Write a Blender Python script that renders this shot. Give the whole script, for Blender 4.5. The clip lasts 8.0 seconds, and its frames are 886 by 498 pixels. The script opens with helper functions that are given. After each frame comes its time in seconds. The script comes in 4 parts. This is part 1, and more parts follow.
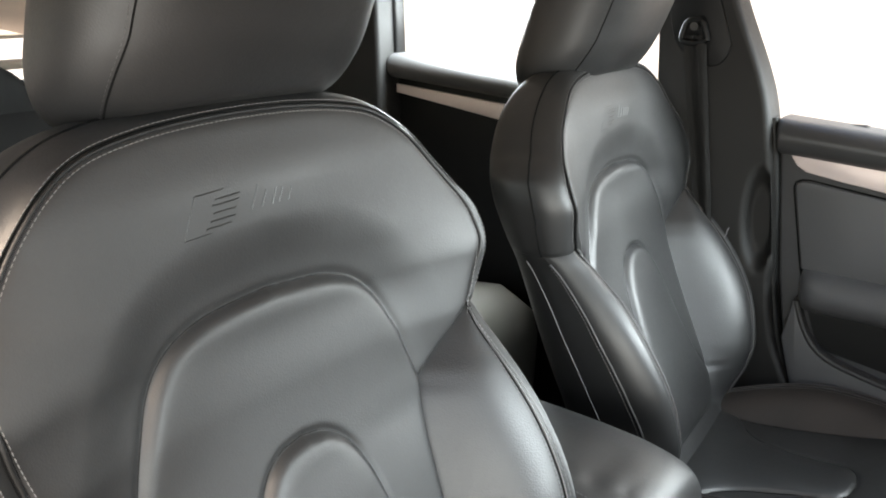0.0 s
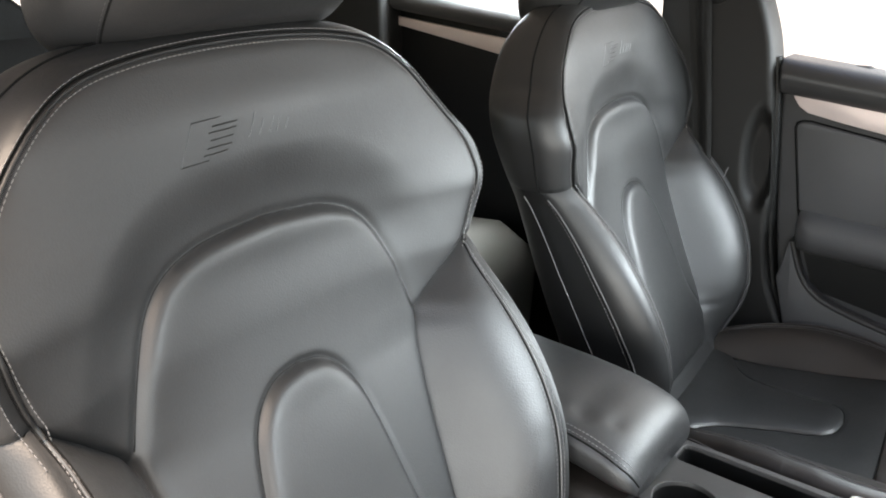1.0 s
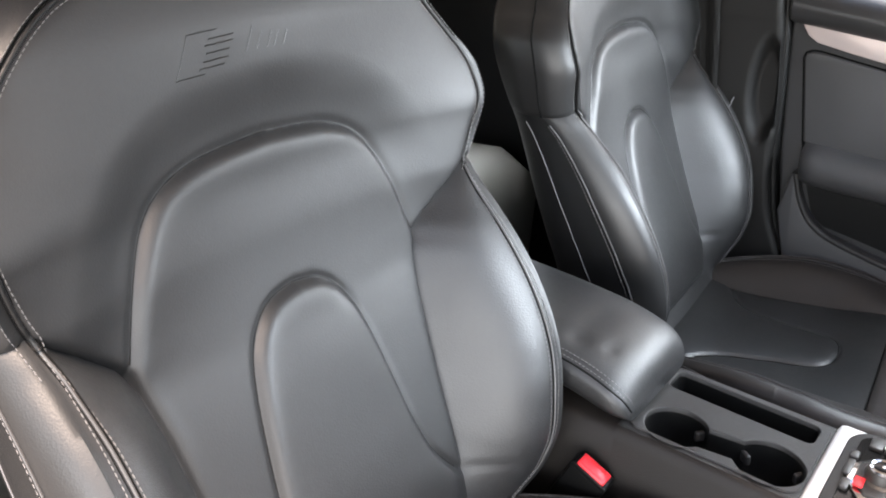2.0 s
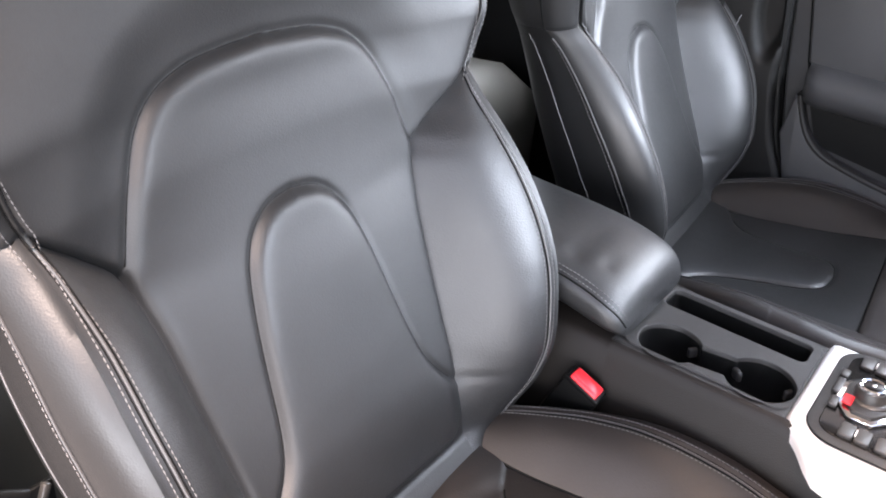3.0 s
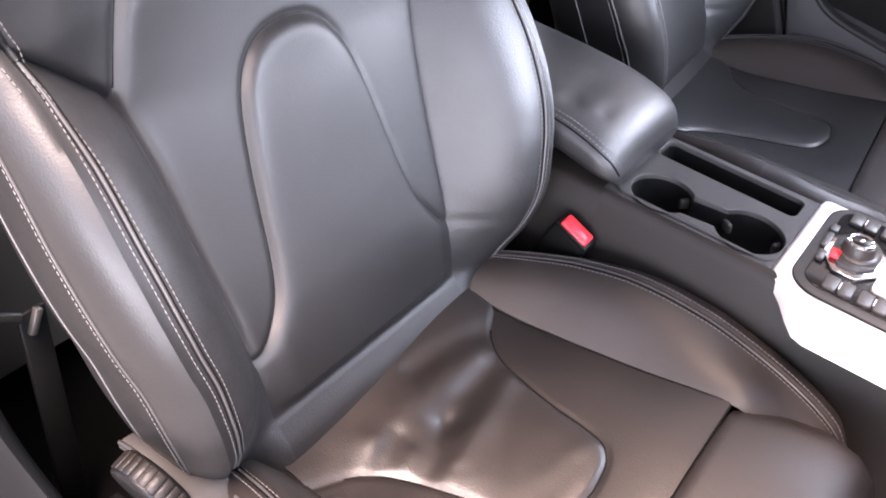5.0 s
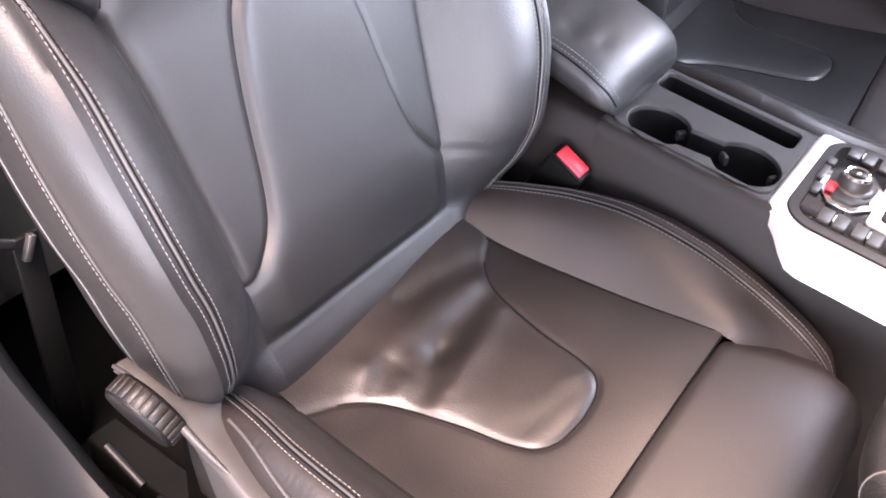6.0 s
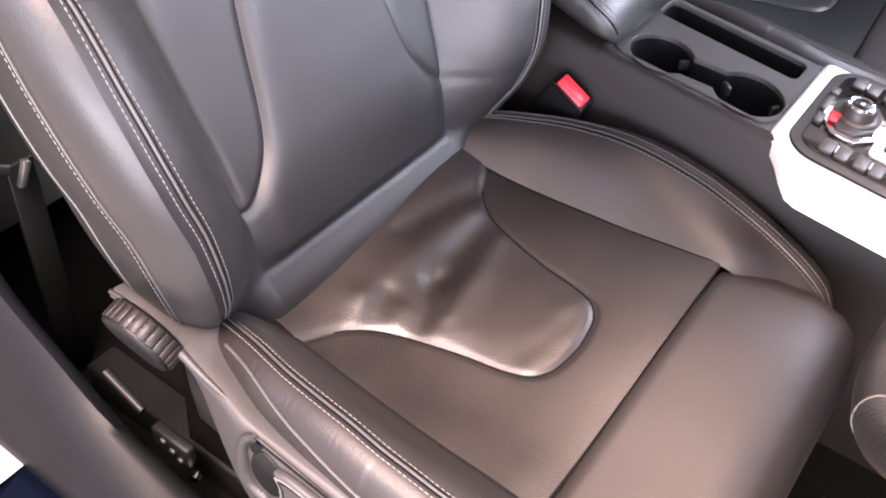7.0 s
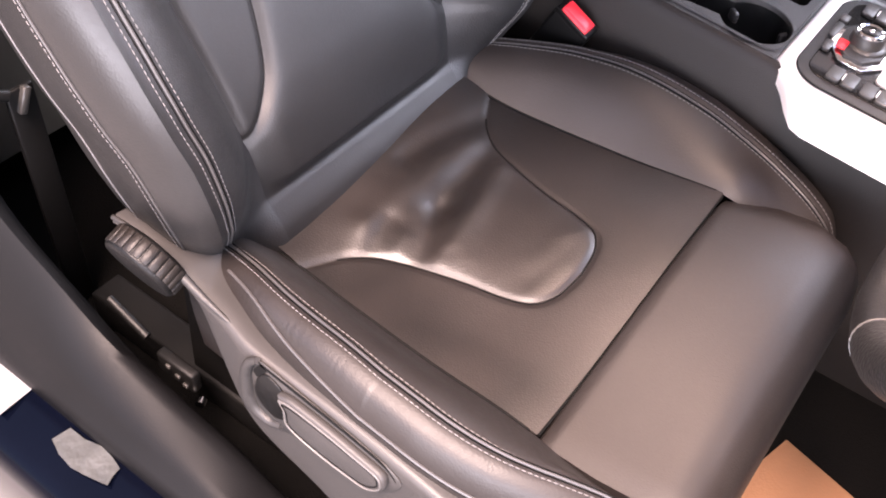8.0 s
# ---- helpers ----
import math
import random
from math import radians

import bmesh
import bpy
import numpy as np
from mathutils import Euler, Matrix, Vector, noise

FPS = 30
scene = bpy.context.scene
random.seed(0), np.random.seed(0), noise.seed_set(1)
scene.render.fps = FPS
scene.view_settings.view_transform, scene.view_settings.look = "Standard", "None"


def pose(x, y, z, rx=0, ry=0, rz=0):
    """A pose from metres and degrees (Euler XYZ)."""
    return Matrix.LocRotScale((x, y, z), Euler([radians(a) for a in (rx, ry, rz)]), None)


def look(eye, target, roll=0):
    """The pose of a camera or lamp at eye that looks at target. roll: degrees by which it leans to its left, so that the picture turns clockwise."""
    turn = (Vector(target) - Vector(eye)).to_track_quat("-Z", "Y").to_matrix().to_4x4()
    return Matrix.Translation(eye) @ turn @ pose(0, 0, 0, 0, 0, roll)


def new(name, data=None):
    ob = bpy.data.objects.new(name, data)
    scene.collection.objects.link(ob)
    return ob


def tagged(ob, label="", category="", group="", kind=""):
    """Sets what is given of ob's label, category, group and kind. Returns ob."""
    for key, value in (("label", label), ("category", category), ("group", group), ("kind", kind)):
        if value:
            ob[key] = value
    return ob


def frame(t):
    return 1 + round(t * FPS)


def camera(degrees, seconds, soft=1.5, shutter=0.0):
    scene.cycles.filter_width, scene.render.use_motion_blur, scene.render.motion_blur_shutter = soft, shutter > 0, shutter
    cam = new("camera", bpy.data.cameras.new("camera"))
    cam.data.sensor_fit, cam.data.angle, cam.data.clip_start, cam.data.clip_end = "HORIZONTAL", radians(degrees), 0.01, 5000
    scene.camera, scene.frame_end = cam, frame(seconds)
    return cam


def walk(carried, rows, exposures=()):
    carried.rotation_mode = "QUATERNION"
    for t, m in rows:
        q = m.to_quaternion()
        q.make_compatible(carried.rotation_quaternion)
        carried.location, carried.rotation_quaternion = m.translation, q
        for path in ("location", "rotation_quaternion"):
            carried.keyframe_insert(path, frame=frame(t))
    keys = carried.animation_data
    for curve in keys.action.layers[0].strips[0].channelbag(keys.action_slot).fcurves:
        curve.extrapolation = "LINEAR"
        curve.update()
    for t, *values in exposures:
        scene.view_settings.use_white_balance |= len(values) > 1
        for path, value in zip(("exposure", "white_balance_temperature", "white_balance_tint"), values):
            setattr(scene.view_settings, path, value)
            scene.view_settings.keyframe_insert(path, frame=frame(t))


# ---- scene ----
cam = camera(50.10, 8.0, soft=1.9)
# seconds, place in metres, turn in degrees
ROWS = [
    (0.0, -0.5569, -0.4279, 1.1978, 75.45, 1.42, -56.11),
    (0.5, -0.5598, -0.4317, 1.1980, 73.78, 0.88, -55.96),
    (1.0, -0.5604, -0.4366, 1.1943, 71.71, 0.49, -55.74),
    (1.5, -0.5577, -0.4375, 1.1909, 69.67, 0.03, -55.48),
    (3.0, -0.5549, -0.4364, 1.1734, 62.73, -1.69, -54.91),
    (3.5, -0.5549, -0.4378, 1.1680, 60.51, -2.11, -54.77),
    (4.0, -0.5576, -0.4360, 1.1620, 58.13, -2.89, -54.57),
    (4.5, -0.5590, -0.4351, 1.1559, 56.19, -3.34, -54.51),
    (6.0, -0.5580, -0.4453, 1.1441, 50.60, -3.90, -54.17),
    (6.5, -0.5574, -0.4473, 1.1382, 48.79, -4.00, -54.01),
    (7.0, -0.5582, -0.4512, 1.1329, 46.97, -4.07, -53.88),
    (7.5, -0.5580, -0.4544, 1.1284, 45.11, -3.95, -53.79),
    (8.0, -0.5620, -0.4569, 1.1268, 43.17, -4.00, -53.58),
]
walk(cam, [(t, pose(x, y, z, rx, ry, rz)) for t, x, y, z, rx, ry, rz in ROWS],
     exposures=[(0.0, 2.2, 8000, 9), (3.0, 2.46, 7300, 19), (4.5, 2.58, 7100, 25), (6.0, 2.77, 7150, 28), (8.0, 2.5, 7350, 29)])

# ---- light ----
world = bpy.data.worlds.new("sky")
scene.world = world
world.use_nodes = True
wn = world.node_tree
sky = wn.nodes.new("ShaderNodeTexSky")
sky.sky_type = "NISHITA"
sky.sun_disc = False
sky.sun_elevation, sky.sun_rotation = radians(64.6), radians(252)
sky.air_density, sky.dust_density, sky.ozone_density = 1.2, 2.0, 2.0
wn.links.new(sky.outputs[0], wn.nodes["Background"].inputs[0])
wn.nodes["Background"].inputs[1].default_value = 0.13
sun = new("sun", bpy.data.lights.new("sun", "SUN"))
sun.data.energy, sun.data.angle, sun.data.color = 3.9, radians(26), (1.0, 0.87, 0.79)
sun.matrix_world = look((-3.6, -1.2, 8.0), (0, 0, 0))


def opening_light(name, eye, target, wide, high, watts, spread=180, colour=(0.66, 0.82, 1.0)):
    """An area lamp added at an opening to boost the sky light."""
    ob = new(name, bpy.data.lights.new(name, "AREA"))
    ob.data.shape, ob.data.size, ob.data.size_y = "RECTANGLE", wide, high
    ob.data.energy, ob.data.color, ob.data.spread = watts, colour, radians(spread)
    ob.matrix_world = look(eye, target)


# warm fill added above the cushion; no lamp is seen or known there
warm_fill = new("warm_fill_light", bpy.data.lights.new("warm_fill_light", "AREA"))
warm_fill.data.shape, warm_fill.data.size, warm_fill.data.size_y = "RECTANGLE", 0.24, 0.13
warm_fill.data.energy, warm_fill.data.color, warm_fill.data.spread = 0.66, (1.0, 0.80, 0.68), radians(72)
warm_fill.matrix_world = look((0.17, -0.22, 1.238), (-0.02, -0.62, 0.5))
opening_light("windscreen_light", (0.48, -0.82, 1.065), (0.50, 0.1, 0.80), 1.12, 0.34, 1.85, 54)
# fill added outside the open door to brighten bolsters and trim
opening_light("doorway_fill", (-1.25, -0.95, 0.72), (0.3, 0.0, 0.66), 2.0, 0.60, 5.2, 110, (0.76, 0.87, 1.0))
opening_light("side_window_light", (1.11, -0.52, 1.10), (0.72, 0.0, 0.70), 0.75, 0.24, 2.0, 90)
opening_light("rear_window_light", (1.11, 0.50, 1.22), (0.75, 0.55, 0.65), 0.5, 0.2, 7.0)

# ---- materials ----
def material(name, colour, rough=0.5, metal=0.0, grain=0.0, scale=600.0, spread=0.15, stain=6.0, second=None, coat=0.0, spec=0.5, weave=False, relief=0.0, relief_scale=25.0):
    m = bpy.data.materials.new(name)
    m.use_nodes = True
    t = m.node_tree
    n, link = t.nodes, t.links.new
    b = n["Principled BSDF"]
    b.inputs["Metallic"].default_value = metal
    b.inputs["Coat Weight"].default_value = coat
    b.inputs["Specular IOR Level"].default_value = spec
    co = n.new("ShaderNodeTexCoord")
    big = n.new("ShaderNodeTexNoise")
    big.inputs["Scale"].default_value, big.inputs["Detail"].default_value = stain, 4
    link(co.outputs["Object"], big.inputs["Vector"])
    fine = n.new("ShaderNodeTexNoise")
    fine.inputs["Scale"].default_value, fine.inputs["Detail"].default_value = scale * 0.4, 3
    link(co.outputs["Object"], fine.inputs["Vector"])
    add = n.new("ShaderNodeMath")
    add.operation = "MULTIPLY_ADD"
    add.inputs[1].default_value = 0.35
    link(fine.outputs[0], add.inputs[0])
    link(big.outputs[0], add.inputs[2])
    ramp = n.new("ShaderNodeMapRange")
    ramp.inputs[1].default_value, ramp.inputs[2].default_value = 0.4, 0.95
    link(add.outputs[0], ramp.inputs[0])
    mix = n.new("ShaderNodeMix")
    mix.data_type = "RGBA"
    c2 = second or [c * (1 + spread) for c in colour]
    c1 = colour if second else [c * (1 - spread) for c in colour]
    mix.inputs[6].default_value, mix.inputs[7].default_value = (*c1, 1), (*c2, 1)
    link(ramp.outputs[0], mix.inputs[0])
    link(mix.outputs[2], b.inputs["Base Color"])
    rr = n.new("ShaderNodeMapRange")
    rr.inputs[3].default_value, rr.inputs[4].default_value = rough * 0.80, min(1, rough * 1.20)
    link(ramp.outputs[0], rr.inputs[0])
    link(rr.outputs[0], b.inputs["Roughness"])
    last = None
    if relief:
        soft = n.new("ShaderNodeTexNoise")
        soft.inputs["Scale"].default_value, soft.inputs["Detail"].default_value = relief_scale, 2
        link(co.outputs["Object"], soft.inputs["Vector"])
        b1 = n.new("ShaderNodeBump")
        b1.inputs["Strength"].default_value, b1.inputs["Distance"].default_value = 1.0, relief
        link(soft.outputs[0], b1.inputs["Height"])
        last = b1
    if grain:
        if weave:
            cell = n.new("ShaderNodeTexWave")
            cell.inputs["Scale"].default_value, cell.inputs["Distortion"].default_value = scale, 1.0
        else:
            cell = n.new("ShaderNodeTexVoronoi")
            cell.inputs["Scale"].default_value = scale
        link(co.outputs["Object"], cell.inputs["Vector"])
        bump = n.new("ShaderNodeBump")
        bump.inputs["Strength"].default_value, bump.inputs["Distance"].default_value = grain, 0.0006
        link(cell.outputs[0], bump.inputs["Height"])
        if last:
            link(last.outputs[0], bump.inputs["Normal"])
        last = bump
    if last:
        link(last.outputs[0], b.inputs["Normal"])
    return m


LEATHER = material("black_leather", (0.0056, 0.0055, 0.0057), 0.50, grain=0.16, scale=560, spread=0.12, stain=5, relief=0.0010, relief_scale=14, spec=0.64)
LEATHER_WORN = material("worn_black_leather", (0.0042, 0.0039, 0.0038), 0.42, grain=0.25, scale=560, stain=9, second=(0.0120, 0.0080, 0.0065), relief=0.0008, relief_scale=20, spec=0.6)
# brown base carries dust and also the warm light on the cushions
LEATHER_SEAT = material("dusty_warm_lit_leather", (0.0105, 0.0080, 0.0071), 0.52, grain=0.18, scale=560, spread=0.18, stain=7, relief=0.0009, relief_scale=16, spec=0.5)
LEATHER_GRAIN = material("grained_black_leather", (0.0060, 0.0060, 0.0064), 0.50, grain=0.30, scale=540, spread=0.12, stain=5, relief=0.0004, relief_scale=26, spec=0.70)
# darker than the leather: shade on the seat's sides is put into the colour
LEATHER_SIDE = material("shaded_side_vinyl", (0.0038, 0.0038, 0.0040), 0.48, spec=0.42, grain=0.3, scale=700, relief=0.0015, relief_scale=18)
THREAD = material("grey_thread", (0.115, 0.11, 0.11), 0.7)
# pale grey paints light caught on leather folds; also the dim headrest thread
RIB = material("fold_glint_and_dim_thread", (0.045, 0.043, 0.043), 0.45)
PIPING = material("pale_piping", (0.10, 0.097, 0.10), 0.4)
# near black for sewn seams; also paints shade in grooves and holes
SEAM = material("seam_gap_and_shade", (0.004, 0.004, 0.004), 0.9, spec=0.1)
PLASTIC = material("dark_soft_plastic", (0.005, 0.0047, 0.0044), 0.6, spec=0.22, grain=0.5, scale=900)
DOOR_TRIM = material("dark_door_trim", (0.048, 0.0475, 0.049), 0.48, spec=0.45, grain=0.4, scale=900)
SEAT_TRIM = material("seat_base_plastic", (0.029, 0.027, 0.026), 0.5, spec=0.4, grain=0.2, scale=900)
CONSOLE = material("console_plastic", (0.0098, 0.0078, 0.0066), 0.5, spec=0.28, grain=0.3, scale=900)
PLASTIC_GREY = material("grey_console_plastic", (0.021, 0.020, 0.0195), 0.5, spec=0.4, grain=0.4, scale=900)
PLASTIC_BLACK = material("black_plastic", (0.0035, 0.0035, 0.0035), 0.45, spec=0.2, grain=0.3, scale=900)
GLOSS_BLACK = material("gloss_black", (0.005, 0.005, 0.005), 0.25, spec=0.3)
SILVER = material("satin_aluminium_trim", (0.80, 0.77, 0.75), 0.4, metal=0.4, spread=0.03)
SILVER_GREY = material("pale_grey_plastic", (0.085, 0.08, 0.077), 0.4)
# silver strip with its pink reflection put into the base colour
STRIP = material("metal_strip_pink_reflection", (0.66, 0.55, 0.52), 0.42, metal=0.35, spread=0.04, stain=12)
CHROME = material("chrome", (0.8, 0.8, 0.8), 0.12, metal=1.0, spread=0.03)
BUTTON = material("grey_button", (0.028, 0.0265, 0.025), 0.4, spread=0.05)
RED = material("red_plastic", (0.75, 0.03, 0.04), 0.35, spread=0.05)
# black carpet, taken darker to paint the shade low round the seat
CARPET_SHADE = material("black_carpet_shade", (0.0015, 0.0014, 0.0013), 0.95, spec=0.05, grain=1.0, scale=450, spread=0.4)
FABRIC = material("headliner_cloth", (0.74, 0.62, 0.53), 0.9, grain=0.4, scale=800)
# grey trim taken near black to imitate blocked light at the sill
RUBBER = material("shaded_sill_trim", (0.003, 0.0030, 0.0033), 0.5, spec=0.13, grain=0.15, scale=800)
PAINT = material("dark_blue_paint", (0.0007, 0.0011, 0.0030), 0.12, spec=0.06)
# white paper dimmed in colour to stand for weaker light on the sill
PAPER = material("dimmed_white_paper", (0.15, 0.148, 0.152), 0.7, spread=0.06)
INK = material("grey_print", (0.25, 0.25, 0.27), 0.7)
TAPE = material("clear_tape", (0.045, 0.047, 0.046), 0.35, relief=0.002, relief_scale=70, spread=0.3, stain=40)
KRAFT = material("kraft_paper_mat", (0.21, 0.105, 0.055), 0.8, grain=0.2, scale=300, spread=0.12)
REAR_LEATHER = material("grey_rear_leather", (0.085, 0.080, 0.070), 0.5, grain=0.2, scale=560)
# shaded copy of the rear leather: darkness behind the seats put into the colour
REAR_SHADED = material("shaded_rear_leather", (0.003, 0.003, 0.003), 0.7, spec=0.2, grain=0.2, scale=560)
PERFORATED = material("perforated_leather", (0.008, 0.008, 0.008), 0.45, grain=1.0, scale=330, second=(0.010, 0.010, 0.010))
WEBBING = material("belt_webbing", (0.006, 0.0058, 0.0055), 0.6, spec=0.2, grain=0.6, scale=500, weave=True)
GROUND = material("grey_concrete", (0.22, 0.215, 0.21), 0.85, grain=0.4, scale=120, spread=0.15, stain=1.5)
BACKDROP_WHITE = material("white_backdrop", (0.50, 0.50, 0.50), 0.9, grain=0.3, scale=60, spread=0.04, stain=1.2)
PILLAR_TRIM = material("pillar_plastic", (0.0090, 0.0086, 0.0082), 0.55, spec=0.26, grain=0.4, scale=900)
BODY_INNER = material("dark_inner_panel", (0.007, 0.0068, 0.0065), 0.65, spec=0.2, grain=0.3, scale=700)
SHELF = material("pale_parcel_shelf", (0.35, 0.34, 0.31), 0.9, grain=0.5, scale=600)

# ---- mesh helpers ----
ORIGIN = {}


def mesh(name, vf, mat, smooth=True):
    me = bpy.data.meshes.new(name)
    v, f = vf
    me.from_pydata([tuple(map(float, p)) for p in v], [], [tuple(map(int, q)) for q in f])
    me.materials.append(mat)
    if smooth:
        me.polygons.foreach_set("use_smooth", [True] * len(me.polygons))
        me.set_sharp_from_angle(angle=radians(50))
    me.update()
    return me


def thing(name, at, label, category, group="", kind=""):
    ob = new(name)
    ob.empty_display_size = 0.05
    ob.location = at
    ORIGIN[ob] = Vector(at)
    return tagged(ob, label, category, group, kind)


def part(name, vf, mat, parent, label="", smooth=True):
    o = ORIGIN[parent]
    v = [(p[0] - o.x, p[1] - o.y, p[2] - o.z) for p in vf[0]]
    ob = new(name, mesh(name, (v, vf[1]), mat, smooth))
    ob.parent = parent
    ORIGIN[ob] = o
    return tagged(ob, label)


def solid(name, vf, mat, label, category, kind="", group=""):
    """A top-level thing of one mesh, with its origin at the middle of its base."""
    v = np.array(vf[0], float)
    o = np.array([(v[:, 0].min() + v[:, 0].max()) / 2, (v[:, 1].min() + v[:, 1].max()) / 2, v[:, 2].min()])
    ob = new(name, mesh(name, (v - o, vf[1]), mat))
    ob.location = o
    ORIGIN[ob] = Vector(o)
    return tagged(ob, label, category, group, kind)


def join(*parts):
    V, F = [], []
    for v, f in parts:
        k = len(V)
        V += [tuple(p) for p in v]
        F += [tuple(i + k for i in q) for q in f]
    return V, F


def grid(P, close_u=False, flip=False):
    """A sheet of quads through an array of points (rows, columns, 3)."""
    P = np.asarray(P, float)
    n, m = P.shape[:2]
    F = []
    for i in range(n - 1):
        for j in range(m if close_u else m - 1):
            k = (j + 1) % m
            q = (i * m + j, i * m + k, (i + 1) * m + k, (i + 1) * m + j)
            F.append(q[::-1] if flip else q)
    return P.reshape(-1, 3).tolist(), F


def loft(loops, cap=True):
    """A closed body through equal loops of points."""
    P = np.asarray(loops, float)
    V, F = grid(P, close_u=True)
    n, m = P.shape[:2]
    if cap:
        F.append(tuple(range(m))[::-1])
        F.append(tuple((n - 1) * m + j for j in range(m)))
    return V, F


def box(lo, hi, r=0.004, seg=2):
    bm = bmesh.new()
    bmesh.ops.create_cube(bm, size=1)
    lo, hi = Vector(lo), Vector(hi)
    for v in bm.verts:
        v.co = Vector([(lo[i] + hi[i]) / 2 + v.co[i] * (hi[i] - lo[i]) for i in range(3)])
    if r:
        bmesh.ops.bevel(bm, geom=bm.edges[:] + bm.verts[:], offset=r, segments=seg, profile=0.5, affect="EDGES")
    out = [tuple(v.co) for v in bm.verts], [tuple(v.index for v in f.verts) for f in bm.faces]
    bm.free()
    return out


def moved(vf, m):
    return [tuple(m @ Vector(p)) for p in vf[0]], vf[1]


def prism(outline, m, depth, r=0.0, seg=2):
    """An outline in the x-y plane of m, drawn out by depth along its z, with rounded rims."""
    bm = bmesh.new()
    f = bm.faces.new([bm.verts.new((p[0], p[1], 0)) for p in outline])
    ex = bmesh.ops.extrude_face_region(bm, geom=[f])
    for v in ex["geom"]:
        if isinstance(v, bmesh.types.BMVert):
            v.co.z += depth
    bmesh.ops.recalc_face_normals(bm, faces=bm.faces[:])
    if r:
        rim = [e for e in bm.edges if abs(e.verts[0].co.z - e.verts[1].co.z) < 1e-6]
        bmesh.ops.bevel(bm, geom=rim, offset=r, segments=seg, profile=0.5, affect="EDGES")
    bm.verts.index_update()
    out = [tuple(m @ v.co) for v in bm.verts], [tuple(v.index for v in f.verts) for f in bm.faces]
    bm.free()
    return out


def curve(points, n=120):
    """A smooth line through points, evenly stepped."""
    P = np.array(points, float)
    d = np.r_[0, np.cumsum(np.linalg.norm(np.diff(P, axis=0), axis=1))]
    D = np.array([spline(d, P[:, k])(np.linspace(0, d[-1], n * 4)) for k in range(P.shape[1])]).T
    d = np.r_[0, np.cumsum(np.linalg.norm(np.diff(D, axis=0), axis=1))]
    u = np.linspace(0, d[-1], n)
    return np.array([np.interp(u, d, D[:, k]) for k in range(P.shape[1])]).T


def spline(x, y):
    """A monotone cubic through (x, y), held flat outside."""
    x, y = np.asarray(x, float), np.asarray(y, float)
    h = np.diff(x)
    s = np.diff(y) / h
    m = np.zeros(len(x))
    m[0], m[-1] = s[0], s[-1]
    for i in range(1, len(x) - 1):
        if s[i - 1] * s[i] > 0:
            w1, w2 = 2 * h[i] + h[i - 1], h[i] + 2 * h[i - 1]
            m[i] = (w1 + w2) / (w1 / s[i - 1] + w2 / s[i])

    def at(q):
        q = np.clip(np.asarray(q, float), x[0], x[-1])
        k = np.clip(np.searchsorted(x, q) - 1, 0, len(h) - 1)
        t = (q - x[k]) / h[k]
        return (y[k] * (1 + 2 * t) * (1 - t) ** 2 + m[k] * h[k] * t * (1 - t) ** 2
                + y[k + 1] * t * t * (3 - 2 * t) + m[k + 1] * h[k] * t * t * (t - 1))
    return at


def tube(P, r, sides=8, closed=False):
    P = np.asarray(P, float)
    n = len(P)
    T = np.roll(P, -1, 0) - np.roll(P, 1, 0) if closed else np.gradient(P, axis=0)
    T /= np.linalg.norm(T, axis=1)[:, None]
    loops = []
    side = np.cross(T[0], (0.31, 0.22, 0.93))
    for i in range(n):
        side = side - T[i] * (side @ T[i])
        side /= np.linalg.norm(side)
        up = np.cross(T[i], side)
        rr = r[i] if np.ndim(r) else r
        a = np.arange(sides) * 2 * np.pi / sides
        loops.append(P[i] + rr * (np.cos(a)[:, None] * side + np.sin(a)[:, None] * up))
    if closed:
        loops.append(loops[0])
    return loft(loops, cap=not closed)


def stitches(P, length=0.0036, gap=0.0014, r=0.00055):
    """Short threads end to end along a line."""
    P = np.asarray(P, float)
    d = np.r_[0, np.cumsum(np.linalg.norm(np.diff(P, axis=0), axis=1))]
    V, F, s = [], [], 0.0
    while s + length < d[-1]:
        a, b = (np.array([np.interp(q, d, P[:, k]) for k in range(3)]) for q in (s, s + length))
        t = (b - a) / length
        u = np.cross(t, (0.3, 0.5, 0.8))
        u /= np.linalg.norm(u)
        w = np.cross(t, u)
        k = len(V)
        for c, f in ((a, 0.5), ((a + b) / 2, 1.0), (b, 0.5)):
            V += [tuple(c + r * f * q) for q in (u, w, -u, -w)]
        for j in range(2):
            for i in range(4):
                F.append((k + 4 * j + i, k + 4 * j + (i + 1) % 4, k + 4 * j + 4 + (i + 1) % 4, k + 4 * j + 4 + i))
        F += [(k + 3, k + 2, k + 1, k), (k + 8, k + 9, k + 10, k + 11)]
        s += length + gap
    return V, F


def to_line(U, Z, line):
    """The distance of every point (U, Z) to an open line."""
    best = np.full(U.shape, 9.0)
    for (a, b), (c, d) in zip(line[:-1], line[1:]):
        e, f = c - a, d - b
        t = np.clip(((U - a) * e + (Z - b) * f) / (e * e + f * f + 1e-12), 0, 1)
        best = np.minimum(best, np.hypot(U - a - t * e, Z - b - t * f))
    return best


def step(x):
    x = np.clip(x, 0, 1)
    return x * x * (3 - 2 * x)


# ---- the seat: its lines, from the cushion joint at y 0 ----
Y_MID = spline([0.46, 0.50, 0.522, 0.530, 0.56, 0.59, 0.62, 0.65, 0.70, 0.76, 0.82, 0.88, 0.94, 1.00, 1.05, 1.10, 1.12],
               [-0.030, -0.018, -0.003, 0.003, 0.0065, 0.0125, 0.0220, 0.0345, 0.056, 0.080, 0.103, 0.122, 0.134, 0.135, 0.137, 0.150, 0.156])
